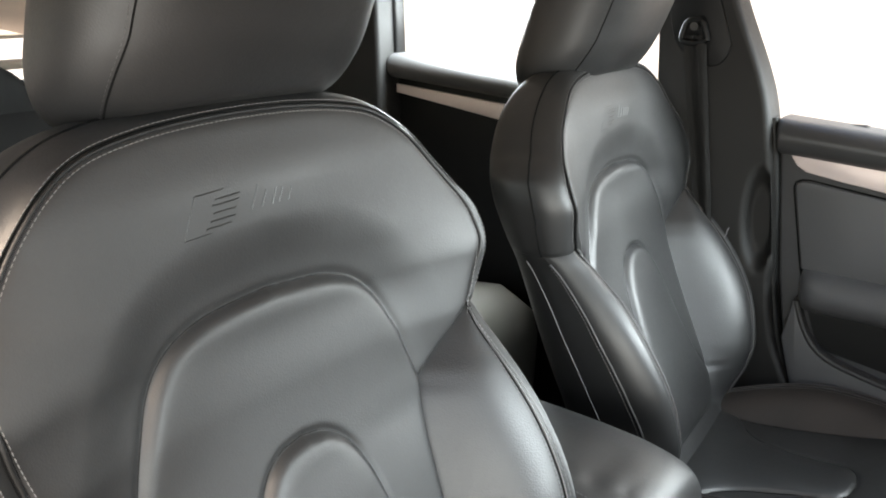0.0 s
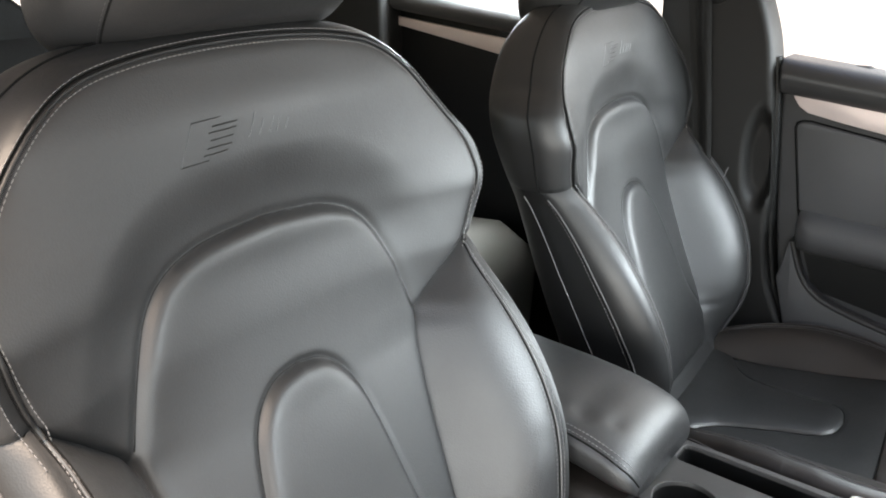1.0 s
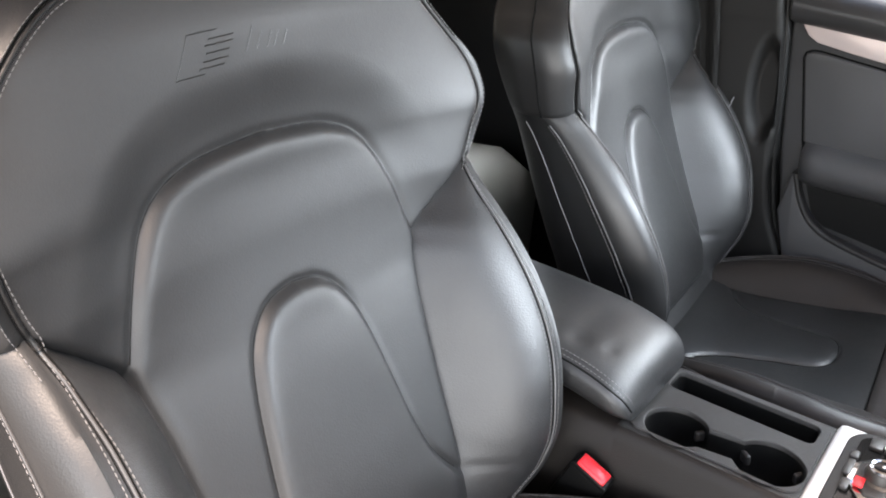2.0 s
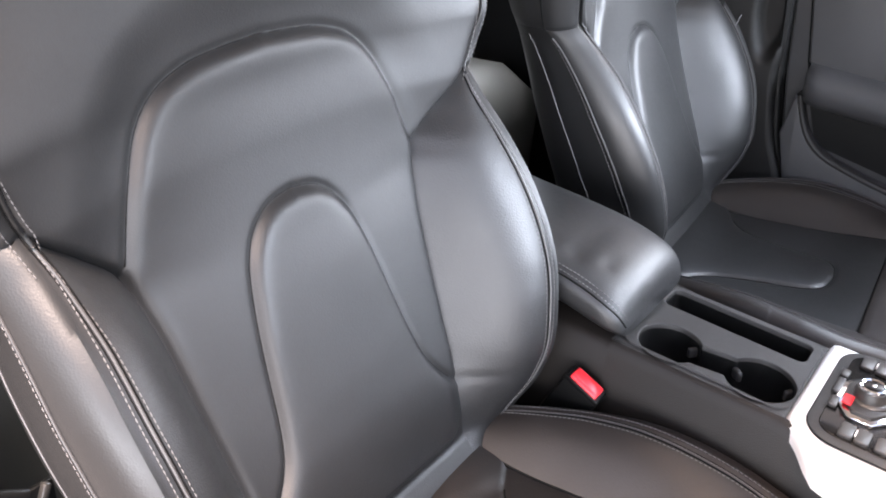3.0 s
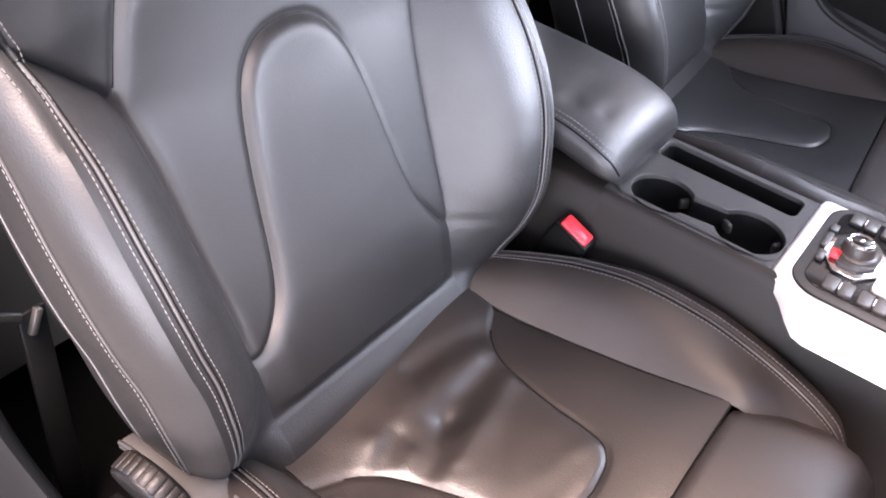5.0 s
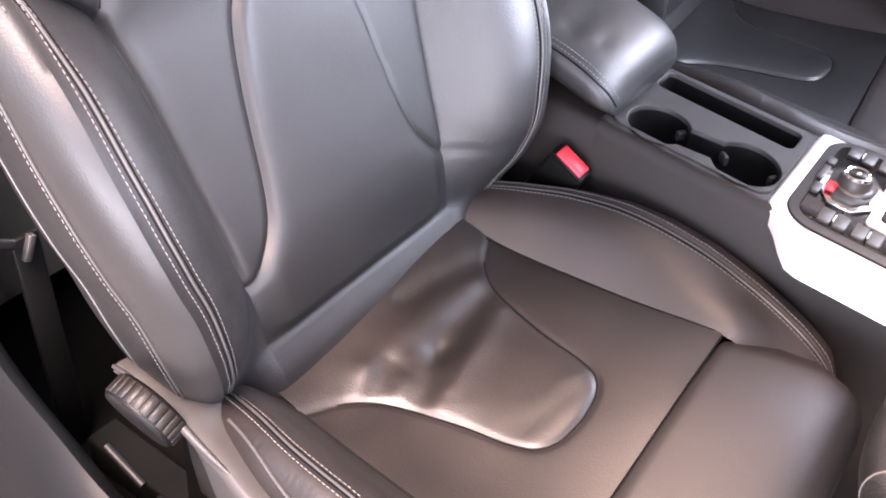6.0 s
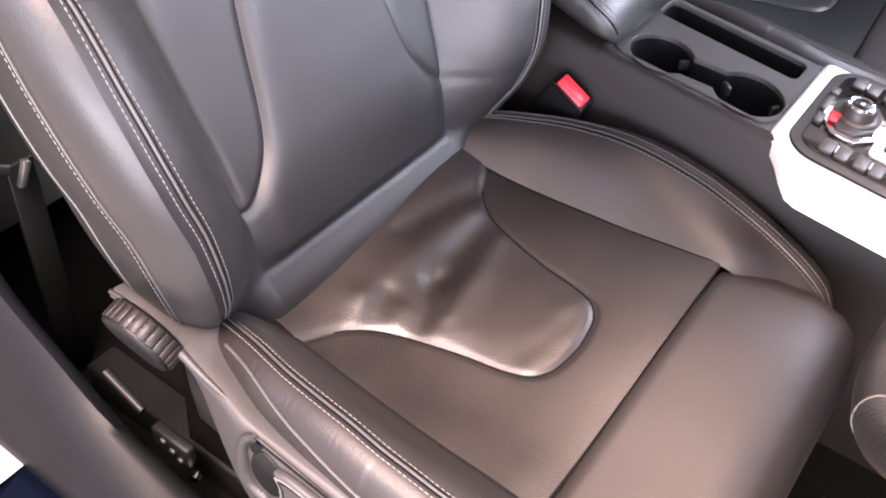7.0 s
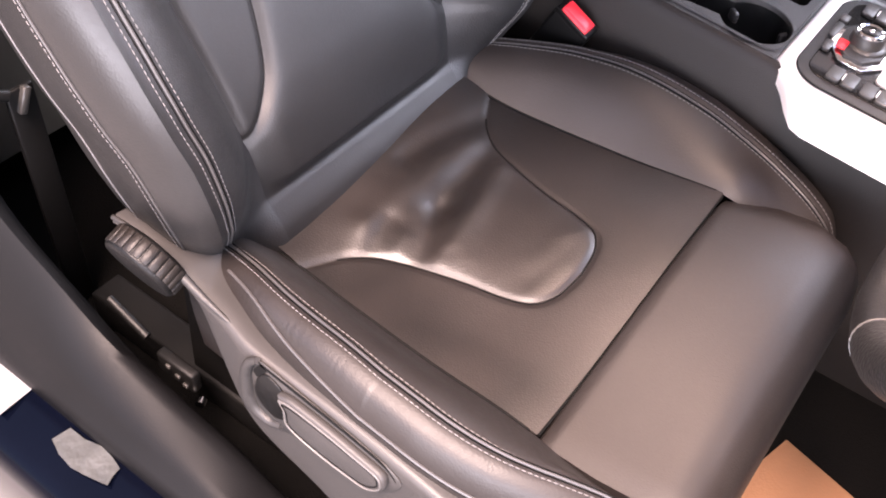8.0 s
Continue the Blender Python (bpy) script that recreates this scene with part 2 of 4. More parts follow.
U_IN = spline([0.46, 0.58, 0.61, 0.64, 0.70, 0.76, 0.79, 0.82, 0.855, 0.89, 0.92, 0.94, 0.96, 0.98, 1.00, 1.02, 1.04, 1.06, 1.08, 1.10, 1.109, 1.1145, 1.1155],
              [0.135, 0.142, 0.146, 0.149, 0.157, 0.165, 0.171, 0.180, 0.216, 0.255, 0.267, 0.273, 0.277, 0.275, 0.268, 0.254, 0.238, 0.220, 0.197, 0.159, 0.115, 0.05, 0.012])
WING = spline([0.46, 0.80, 0.84, 0.89, 0.94, 0.98, 1.02, 1.06, 1.12], [0, 0, 0.010, 0.030, 0.036, 0.026, 0.011, 0.0, 0.0])
RIDGE_U = spline([0.47, 0.54, 0.58, 0.62, 0.66, 0.70, 0.74, 0.78, 0.82, 0.86, 0.89], [0.186, 0.204, 0.219, 0.230, 0.237, 0.246, 0.251, 0.253, 0.252, 0.251, 0.255])
RIDGE_Y = spline([0.47, 0.54, 0.58, 0.62, 0.66, 0.70, 0.74, 0.78, 0.82, 0.86, 0.89], [0.012, -0.022, -0.042, -0.050, -0.046, -0.036, -0.019, 0.004, 0.033, 0.070, 0.097])
BACK_Y = spline([0.46, 0.60, 0.70, 0.80, 0.90, 1.00, 1.06, 1.12], [0.10, 0.12, 0.145, 0.175, 0.205, 0.228, 0.235, 0.225])


def half_line(z_of, w_of):
    r = list(zip(w_of, z_of))
    return curve(r, 80)


ARCH = half_line([0.80, 0.82, 0.84, 0.86, 0.88, 0.90, 0.92, 0.94, 0.952, 0.961, 0.966], [0.186, 0.180, 0.173, 0.166, 0.159, 0.150, 0.139, 0.121, 0.100, 0.065, 0.0])
PAD = half_line([0.587, 0.592, 0.61, 0.64, 0.67, 0.70, 0.73, 0.76, 0.79, 0.81, 0.824, 0.832, 0.835], [0.155, 0.140, 0.120, 0.100, 0.092, 0.087, 0.082, 0.076, 0.067, 0.055, 0.040, 0.022, 0.0])


def panel_y(U, Z):
    """The front of the backrest's middle panel."""
    A = np.abs(U)
    y = Y_MID(Z) - WING(Z) * np.clip(A / 0.27, 0, 1.05) ** 2.5
    inside = A < np.interp(Z, ARCH[:, 1], ARCH[:, 0], left=0.3, right=-1)
    d = to_line(A, Z, ARCH)
    up = step((Z - 0.80) / 0.12)
    y = y - np.where(inside, 0.010 * (0.25 + 0.75 * up) * (1 - np.exp(-d / 0.0058)), 0.009 * step((d - 0.001) / 0.065) * np.where(Z > 0.83, 1, 0.3)) + 0.0026 * np.exp(-(d / 0.0060) ** 2)
    inp = (A < np.interp(Z, PAD[:, 1], PAD[:, 0], left=0.3, right=-1)) | (Z < 0.585)
    d2 = to_line(A, Z, PAD)
    y = y - np.where(inp, 0.009 * (1 - np.exp(-d2 / 0.0058)) * step((Z - 0.526) / 0.022) * np.where(Z < 0.62, step((U_IN(Z) - A) / 0.035), 1), 0) + 0.0026 * np.exp(-(d2 / 0.0045) ** 2)
    return y


def rim_depth(z):
    """How deep the rim seam lies: shallow round the shoulders."""
    return 0.008 - 0.005 * step((z - 0.895) / 0.06)


def edge_dip(e, z):
    return rim_depth(z) * np.exp(-(np.maximum(e, 0) / 0.006) ** 1.3)


def seam_depth(z):
    # below the pad the leather runs on into the bolster with no seam
    return step((z - 0.52) / 0.11)


def back_panel():
    Z = np.concatenate([np.linspace(0.462, 1.04, 500), 1.1155 - 0.0755 * np.linspace(1, 0, 90)[1:] ** 2])
    s = np.linspace(-1, 1, 381)
    s = np.sign(s) * (1 - (1 - np.abs(s)) ** 1.25)
    Zg, S = np.meshgrid(Z, s, indexing="ij")
    U = S * U_IN(Zg)
    y = panel_y(U, Zg)
    zt = np.interp(np.abs(U), U_IN(Z)[::-1][:180], Z[::-1][:180])
    e = np.minimum(U_IN(Zg) - np.abs(U), np.where(Zg > 1.0, np.abs(zt - Zg), 1))
    y = y + edge_dip(e, Zg) * seam_depth(Zg)
    return np.stack([U, y, Zg], 2)


def bolster_face(side):
    Z = np.linspace(0.47, 0.892, 90)
    rows = []
    for z in Z:
        ui = float(U_IN(z))
        a = np.array([ui, float(panel_y(np.array([ui]), np.array([z]))[0]) + 0.008 * float(seam_depth(z))])
        b = np.array([float(RIDGE_U(z)), float(RIDGE_Y(z)) + 0.003])
        w = np.linalg.norm(b - a)
        k = float(seam_depth(z))
        p1 = a + np.array([0.36 - 0.16 * k, -0.06 - 0.26 * k]) * w
        p2 = b + np.array([-0.36, 0.02]) * w
        t = np.linspace(0, 1, 22)[:, None]
        P = a * (1 - t) ** 3 + 3 * p1 * t * (1 - t) ** 2 + 3 * p2 * t * t * (1 - t) + b * t ** 3
        rows.append([(side * u, y, z) for u, y in P])
    return np.array(rows)


def rim_line():
    """The seam where front and side meet: up one bolster, round the shoulders and down."""
    z1 = np.linspace(0.47, 0.89, 60)
    a = np.stack([RIDGE_U(z1), RIDGE_Y(z1), z1], 1)
    z2 = np.concatenate([np.linspace(0.895, 1.06, 34), 1.1155 - 0.0555 * np.linspace(1, 0, 40)[1:] ** 2])
    u2 = U_IN(z2)
    u2[-1] = 0
    b = np.stack([u2, panel_y(u2, z2) + rim_depth(z2) - 0.002, z2], 1)
    h = np.concatenate([a, b])
    return np.concatenate([h * [-1, 1, 1], h[-2::-1]]), len(a)


def side_sheet(t=np.linspace(0, 1, 25)):
    """Sections from the rim seam round the outside to the back."""
    t = np.asarray(t, float)
    R, na = rim_line()
    n = len(R)
    T = np.gradient(R[:, [0, 2]], axis=0)
    T /= np.linalg.norm(T, axis=1)[:, None]
    N = np.stack([-T[:, 1], T[:, 0]], 1)
    out = np.zeros((n, len(t), 3))
    oo = spline([0, 0.05, 0.16, 0.36, 0.6, 0.82, 0.93, 1], [0, 0.006, 0.020, 0.030, 0.029, 0.016, -0.004, -0.03])
    dd = spline([0, 0.05, 0.16, 0.36, 0.6, 0.82, 0.93, 1], [0.003, 0.004, 0.08, 0.30, 0.58, 0.85, 0.96, 1])
    for i in range(n):
        x, y, z = R[i]
        deep = float(BACK_Y(z)) - y
        o = oo(t) * (1 - 0.6 * float(step((N[i, 1] - 0.10) / 0.6)))
        out[i, :, 0] = x + N[i, 0] * o
        out[i, :, 2] = z + N[i, 1] * o
        out[i, :, 1] = y + np.where(t < 0.06, dd(t), dd(t) * deep)
    return out, na


# cushion lines
C_IN = spline([-0.34, -0.312, -0.25, -0.187, -0.12, -0.05, 0.03], [0.171, 0.168, 0.163, 0.159, 0.154, 0.150, 0.150])
C_RU = spline([-0.425, -0.41, -0.39, -0.36, -0.312, -0.25, -0.165, -0.11, -0.056, -0.02, 0.03], [0.222, 0.224, 0.2265, 0.229, 0.2315, 0.2325, 0.228, 0.221, 0.208, 0.200, 0.190])
C_RZ = spline([-0.425, -0.41, -0.39, -0.36, -0.312, -0.25, -0.165, -0.11, -0.056, -0.02, 0.03], [0.455, 0.478, 0.493, 0.508, 0.526, 0.543, 0.553, 0.549, 0.540, 0.531, 0.515])
C_TOP = spline([-0.50, -0.312, -0.20, -0.10, 0.0, 0.04], [0.507, 0.505, 0.497, 0.495, 0.502, 0.505])
C_PAD = curve([(0.160, -0.046), (0.142, -0.054), (0.113, -0.070), (0.092, -0.095), (0.079, -0.13), (0.068, -0.172), (0.060, -0.215), (0.052, -0.236), (0.030, -0.250), (0.0, -0.254)], 40)


# fold lines on the worn pad: their course, half width and height
FOLDS = (
    (((0.112, -0.066), (0.070, -0.050), (0.018, -0.038)), 0.0151, -0.0060),
    (((0.088, -0.082), (0.037, -0.073), (-0.025, -0.064), (-0.075, -0.062)), 0.0179, 0.0042),
    (((-0.075, -0.064), (-0.096, -0.072), (-0.112, -0.086)), 0.0108, 0.0019),
    (((0.085, -0.098), (0.035, -0.099), (-0.010, -0.101)), 0.0193, -0.0082),
    (((-0.010, -0.101), (-0.062, -0.121), (-0.090, -0.129)), 0.0118, -0.0035),
    (((0.066, -0.117), (0.020, -0.127), (-0.020, -0.134), (-0.070, -0.148)), 0.0138, 0.0048),
    (((-0.055, -0.074), (-0.081, -0.079), (-0.106, -0.094)), 0.0095, -0.0028),
    (((-0.064, -0.098), (-0.086, -0.105), (-0.102, -0.114)), 0.0096, 0.0028),
    (((-0.056, -0.146), (-0.082, -0.160)), 0.0095, -0.0023),
    (((-0.052, -0.160), (-0.082, -0.176)), 0.0124, 0.0017),
    (((0.040, -0.150), (0.0, -0.185), (-0.02, -0.215)), 0.0484, -0.0036),
)


def sag(U, Y, worn):
    """How far the worn seat has sunk towards the door."""
    return 0.0185 * step((0.11 - U) / 0.24) * step((Y + 0.45) / 0.08) if worn else 0.0 * U


def cushion_z(U, Y, worn):
    A = np.abs(U)
    z = C_TOP(Y) + 0.0045 * (A / 0.16) ** 2 - sag(U, Y, worn)
    inside = A < np.interp(-Y, -C_PAD[:, 1], C_PAD[:, 0], left=0.3, right=-1)
    d = to_line(A, Y, C_PAD)
    z = z + np.where(inside, 0.0085 * (1 - np.exp(-d / 0.020)), 0) - 0.0015 * np.exp(-(d / 0.004) ** 2)
    z = z - 0.006 * np.exp(-(Y / 0.008) ** 2)
    if worn:
        # soft folds that fan out over the pad, pulled towards its rear corner
        k = np.where(inside, 1 - np.exp(-d / 0.012), 0) * step((-0.012 - Y) / 0.02)
        for line, w, h in FOLDS:
            L = curve(line, 12)
            z = z + 0.78 * k * h * np.exp(-(to_line(U, Y, L) / w) ** 2)
        z = z + k * 0.0004 * np.sin(U * 90 + Y * 40 + 2 * np.sin(Y * 55)) * np.sin(Y * 70 - U * 30)
    return z


def cushion_panel(worn):
    Y = np.linspace(0.035, -0.3133, 203)
    s = np.linspace(-1, 1, 201)
    Yg, S = np.meshgrid(Y, s, indexing="ij")
    U = S * C_IN(Yg)
    z = cushion_z(U, Yg, worn)
    return np.stack([U, Yg, z], 2)


DOOR_U = spline([-0.43, -0.386, -0.355, -0.335, -0.31, -0.28, -0.25, -0.21], [0.174, 0.188, 0.2025, 0.2115, 0.2205, 0.2272, 0.2305, 0.2308])
DOOR_Z = spline([-0.43, -0.386, -0.355, -0.335, -0.31, -0.28, -0.25, -0.21], [0.486, 0.504, 0.516, 0.522, 0.5285, 0.536, 0.5435, 0.549])


def bolster_edge(side, y):
    u, z = float(C_RU(y)), float(C_RZ(y))
    if side < 0 and y < -0.21:
        return float(DOOR_U(y)), float(DOOR_Z(y))
    return u, z


EXT_W = spline([-0.47, -0.455, -0.44, -0.41, -0.374, -0.312, -0.30], [0.188, 0.198, 0.205, 0.208, 0.197, 0.168, 0.167])


def cushion_bolster(side, worn=False):
    rows = []
    for y in np.linspace(0.03, -0.425, 90):
        ui, zi = float(C_IN(y)), float(C_TOP(y)) + 0.003 - float(sag(np.float64(side * 0.16), y, worn))
        if y < -0.31:
            # runs on under the thigh support
            zi -= (0.05 if side > 0 else 0.012) * float(step((-0.31 - y) / 0.10))
        a, b = np.array([ui, zi]), np.array(bolster_edge(side, y))
        w = np.linalg.norm(b - a)
        p1, p2 = a + np.array([0.30, 0.29]) * w, b + np.array([-0.33, -0.08]) * w
        t = np.linspace(0, 1, 18)[:, None]
        P = a * (1 - t) ** 3 + 3 * p1 * t * (1 - t) ** 2 + 3 * p2 * t * t * (1 - t) + b * t ** 3
        rows.append([(side * u, y, z) for u, z in P])
    rows.append([(x, y - 0.008, z - 0.012) for x, y, z in rows[-1]])
    rows.append([(x, y - 0.003, z - 0.10) for x, y, z in rows[-1]])
    return np.array(rows)


def cushion_side(side, worn=False):
    rows = []
    for y in np.linspace(0.03, -0.425, 270):
        u, z = bolster_edge(side, y)
        k = min(1, (y + 0.455) / 0.05)
        t = np.linspace(0, 1, 26)
        o = spline([0, 0.06, 0.2, 0.4, 0.7, 1], [0, 0.005, 0.020, 0.028, 0.026, 0.020])(t) * k
        h = spline([0, 0.06, 0.2, 0.4, 0.7, 1], [-0.003, 0.002, -0.004, -0.028, -0.085, -0.15])(t)
        if side > 0:
            o = o * (1 + 0.45 * float(step((-0.08 - y) / 0.15)))
        if worn and side < 0:
            # fine creases across the rubbed edge
            m = float(step((-0.03 - y) / 0.05) * step((y + 0.27) / 0.09))
            o = o + 0.00028 * m * (0.3 + 0.7 * np.sin(y * 71 + 1) ** 2) * np.sin(y * 1150 + 4.5 * np.sin(y * 117) + t * 14) * np.exp(-((t - 0.20) / 0.09) ** 2)
        rows.append([(side * (u + a), y, z + b) for a, b in zip(o, h)])
    rows.append([(x, y - 0.008, z - 0.012) for x, y, z in rows[-1]])
    rows.append([(x, y - 0.003, z - 0.10) for x, y, z in rows[-1]])
    return np.array(rows)


def extension(worn):
    """The thigh support: a rounded block in front of the cushion."""
    loops = []
    for s in np.linspace(-1, 1, 41):
        q = abs(s)
        e = step((q - 0.90) / 0.10) * (0.3 if worn and s < 0 else 1)
        prof = [(-0.3145, 0.40), (-0.3145, 0.496), (-0.3152, 0.503), (-0.3180, 0.5072), (-0.33, 0.5092), (-0.37, 0.510), (-0.41, 0.508),
                (-0.435, 0.503), (-0.452, 0.492), (-0.461, 0.475), (-0.465, 0.45), (-0.462, 0.42), (-0.45, 0.39)]
        P = []
        for y, z in prof:
            fr = np.clip((-0.3145 - y) / 0.15, 0, 1)
            P.append((s * (min(0.172, float(EXT_W(y))) if worn and s < 0 else float(EXT_W(y))) * (0.995 if y < -0.31 else 1), y + e * 0.014 * fr, z - e * 0.016 * (0.3 + 0.7 * fr) + 0.004 * (1 - q * q) - float(sag(np.float64(s * 0.17), y, worn))))
        loops.append(P)
    return loft(loops)


def headrest_block():
    loops = []
    zs = np.concatenate([1.128 + 0.056 * (1 - np.cos(np.linspace(0, np.pi / 2, 14))), np.linspace(1.190, 1.27, 9), 1.27 + 0.04 * np.sin(np.linspace(0, np.pi / 2, 9))[1:]])
    for z in zs:
        lo = np.clip((z - 1.128) / 0.056, 0, 1)
        hi = np.clip((1.31 - z) / 0.045, 0, 1)
        k = np.sqrt(1 - (1 - min(lo, hi)) ** 2) * 0.26 + 0.74
        w, d = 0.157 * k, 0.082 * k
        cy = 0.178 - 0.40 * (z - 1.2)
        a = np.arange(64) * 2 * np.pi / 64
        c, q = np.cos(a), np.sin(a)
        x = w * np.sign(c) * np.abs(c) ** 0.7
        y = cy + d * np.sign(q) * np.abs(q) ** 0.72 - 0.012 * (1 - (x / 0.15) ** 2) * (q < 0)
        low = 1 - np.clip((z - 1.124) / 0.10, 0, 1)
        loops.append(np.stack([x + 0.009, y, z + low * 0.016 * np.clip((0.16 - y) / 0.05, -0.9, 1)], 1))
    return loops


def build_seat(name, label, worn, drop):
    seat = thing(name, (0, -0.15, 0.26), label, "car seat")
    BP = back_panel()
    part("backrest_panel", grid(BP), LEATHER, seat, "smooth rear leather backrest, shade put in its colour panel with raised arches")
    for sd in (-1, 1):
        P = bolster_face(sd)
        part("backrest_bolster", grid(P, flip=sd > 0), LEATHER_GRAIN, seat)
    S, na = side_sheet()
    n = len(S)
    part("shoulder_wrap", grid(S[na - 1:n - na + 1], flip=True), LEATHER, seat, "black leather wrapped round the shoulders")
    up = step((S[:, 0, 2] - 0.50) / 0.36)[:, None, None]
    def between(t0, t1):
        return side_sheet(t0)[0] * (1 - up) + side_sheet(t1)[0] * up
    front = between(np.concatenate([[0, 0.04], np.linspace(0.07, 0.285, 10)]), np.concatenate([[0, 0.04], np.linspace(0.07, 0.415, 10)]))
    behind = between(np.linspace(0.285, 1, 18), np.linspace(0.415, 1, 18))
    for a, b in ((0, na), (n - na, n)):
        part("bolster_side", grid(front[a:b], flip=True), LEATHER, seat)
        part("side_panel", grid(behind[a:b], flip=True), LEATHER_SIDE, seat, "plain black side panel")
    # the back of the seat closes the shell
    edge = S[:, -1]
    half = n // 2
    rows = [[edge[i] * (1 - t) + edge[n - 1 - i] * t + [0, 0.02 * math.sin(math.pi * t), 0] for t in np.linspace(0, 1, 9)] for i in range(half)]
    part("back_shell", grid(rows), LEATHER_SIDE, seat)
    # seams: a row of stitches on each side of the rim, a double row and a piping further back
    R, _ = rim_line()
    low, _ = side_sheet([0.028, 0.088, 0.27, 0.300, 0.55])
    high, _ = side_sheet([0.028, 0.088, 0.40, 0.430, 0.67])
    up = step((R[:, 2] - 0.50) / 0.36)[:, None, None]
    lines = low * (1 - up) + high * up
    T = np.gradient(R[:, [0, 2]], axis=0)
    T /= np.linalg.norm(T, axis=1)[:, None]
    L = R[na - 4:n - na + 4].copy()
    L[:, 0] += T[na - 4:n - na + 4, 1] * 0.0042
    L[:, 2] -= T[na - 4:n - na + 4, 0] * 0.0042
    L[:, 1] = panel_y(L[:, 0], L[:, 2]) + 0.0012
    part("shoulder_stitching", stitches(L), THREAD, seat)
    part("wrap_seam", tube(lines[na - 1:n - na + 1, 3], 0.0013, 6), SEAM, seat)
    part("shoulder_stitching", stitches(lines[na - 4:n - na + 4, 1] + [0, -0.0009, 0.0006], r=0.00045), THREAD, seat)
    rib = R[na - 2:n - na + 2]
    part("rim_rib", tube(rib + [0, 0.0006, 0], 0.0020, 8), LEATHER_SIDE, seat)
    for off in (-0.0026, 0.0026):
        N = np.gradient(rib[:, [0, 2]], axis=0)
        N /= np.linalg.norm(N, axis=1)[:, None]
        part("rim_seam", tube(rib + np.stack([-N[:, 1] * off, np.full(len(rib), 0.0012 + 0.3 * max(0, off)), N[:, 0] * off], 1), 0.0004, 6), SEAM, seat)
    for sd in (-1, 1):
        F = bolster_face(sd)
        part("rim_rib", tube(F[8:88, -2] + [0, -0.0007, 0], 0.0012, 6), RIB, seat)
        for col, off in ((-2, 0.0026), (-2, -0.0026)):
            part("rim_seam", tube(F[8:88, col] + [sd * off, -0.0002 + 0.12 * max(0, off), 0], 0.0007, 6), SEAM, seat)
        idx = list(range(4, na - 2)) if sd < 0 else list(range(n - 5, n - na + 1, -1))
        part("bolster_stitching", stitches(F[8:88, -3] + [0, -0.0005, 0]), THREAD, seat)
        part("bolster_stitching", stitches(F[8:88, -1] + [sd * 0.0003, -0.0006, 0]), THREAD, seat)
        part("bolster_stitching", stitches(lines[idx, 3] + [sd * 0.0006, 0, 0], r=0.0005), THREAD, seat)
        part("fold_edge", tube(lines[idx, 2] + [sd * 0.0006, 0, 0], 0.0011, 6), RIB, seat)
        part("side_seam", tube(lines[idx, 2] + [sd * 0.0003, 0.0022, 0], 0.0010, 6), SEAM, seat)
        part("side_piping", tube(lines[idx, 4] + [sd * 0.0003, 0, 0], 0.0008, 6), PIPING, seat, "thin pale piping")
    # pressed mark: a slanted open frame with bars beside it
    def on(u, z):
        return (u, float(panel_y(np.array([u]), np.array([z]))[0]) + 0.0003, z)
    def bar(u0, z0, u1, z1, r=0.0008):
        P = [on(u0 + (u1 - u0) * t, z0 + (z1 - z0) * t) for t in np.linspace(0, 1, 8)]
        return tube(np.array(P), r, 6)
    part("pressed_mark", join(bar(-0.091, 1.027, -0.075, 1.059, 0.0007), bar(-0.075, 1.059, -0.045, 1.060, 0.0007), bar(-0.091, 1.027, -0.062, 1.028, 0.0007)), LEATHER, seat)
    for q in ((-0.055, 1.0535, -0.028, 1.0545), (-0.059, 1.0490, -0.030, 1.0500), (-0.058, 1.0430, -0.034, 1.0440), (-0.062, 1.0370, -0.036, 1.0380), (-0.067, 1.0320, -0.041, 1.0330)):
        part("pressed_bar", bar(*q, 0.0008), LEATHER, seat)
    for u, h in ((-0.017, 0.019), (-0.005, 0.013), (0.007, 0.013), (0.015, 0.012), (0.026, 0.011)):
        part("pressed_bar", bar(u, 1.039, u + 0.5 * h, 1.039 + h, 0.0009), LEATHER, seat)
    # thin dark tubes paint the shade lying in the panel's grooves
    for line, a0 in ((ARCH, 9), (PAD, 8)):
        for sd in (-1, 1):
            P = line[a0:] * [sd, 1]
            part("groove_shade", tube(np.stack([P[:, 0], panel_y(P[:, 0], P[:, 1]) + 0.0004, P[:, 1]], 1), 0.0009, 6), SEAM, seat)
    # headrest
    HR = [l - [0, 0, drop] for l in headrest_block()]
    def along(loop, j):
        q = np.linspace(0, len(loop) - 1, len(loop))
        return [np.interp(j, q, loop[:, m]) for m in range(3)]
    head = part("headrest", loft(HR), LEATHER, seat, "padded black leather headrest")
    for sd in (-1, 1):
        for shift, kind in ((0.0, "seam"), (0.42, "stitching")):
            line = curve([along(l, 48 + sd * (9.1 + shift + 5.2 * max(0, 1 - i / 13) ** 1.5)) for i, l in enumerate(HR)], 60)
            if kind == "seam":
                part("headrest_seam", tube(line, 0.0009, 6), SEAM, head)
            else:
                part("headrest_stitching", stitches(line + [0.0002 * sd, -0.0002, 0], r=0.0003), RIB, head)
    for u in (-0.07, 0.07):
        part("headrest_post", tube([(u, 0.19, 1.05), (u, 0.19, 1.15)], 0.006, 10), CHROME, head, "chrome post")
        part("post_collar", tube([(u, 0.189, 1.112), (u, 0.189, 1.122)], 0.014, 14), PLASTIC_BLACK, head)
    # cushion
    part("cushion_panel", grid(cushion_panel(worn), flip=False), LEATHER_WORN if worn else LEATHER, seat, "creased black leather seat cushion" if worn else "")
    for sd in (-1, 1):
        L = C_PAD[6:] * [sd, 1]
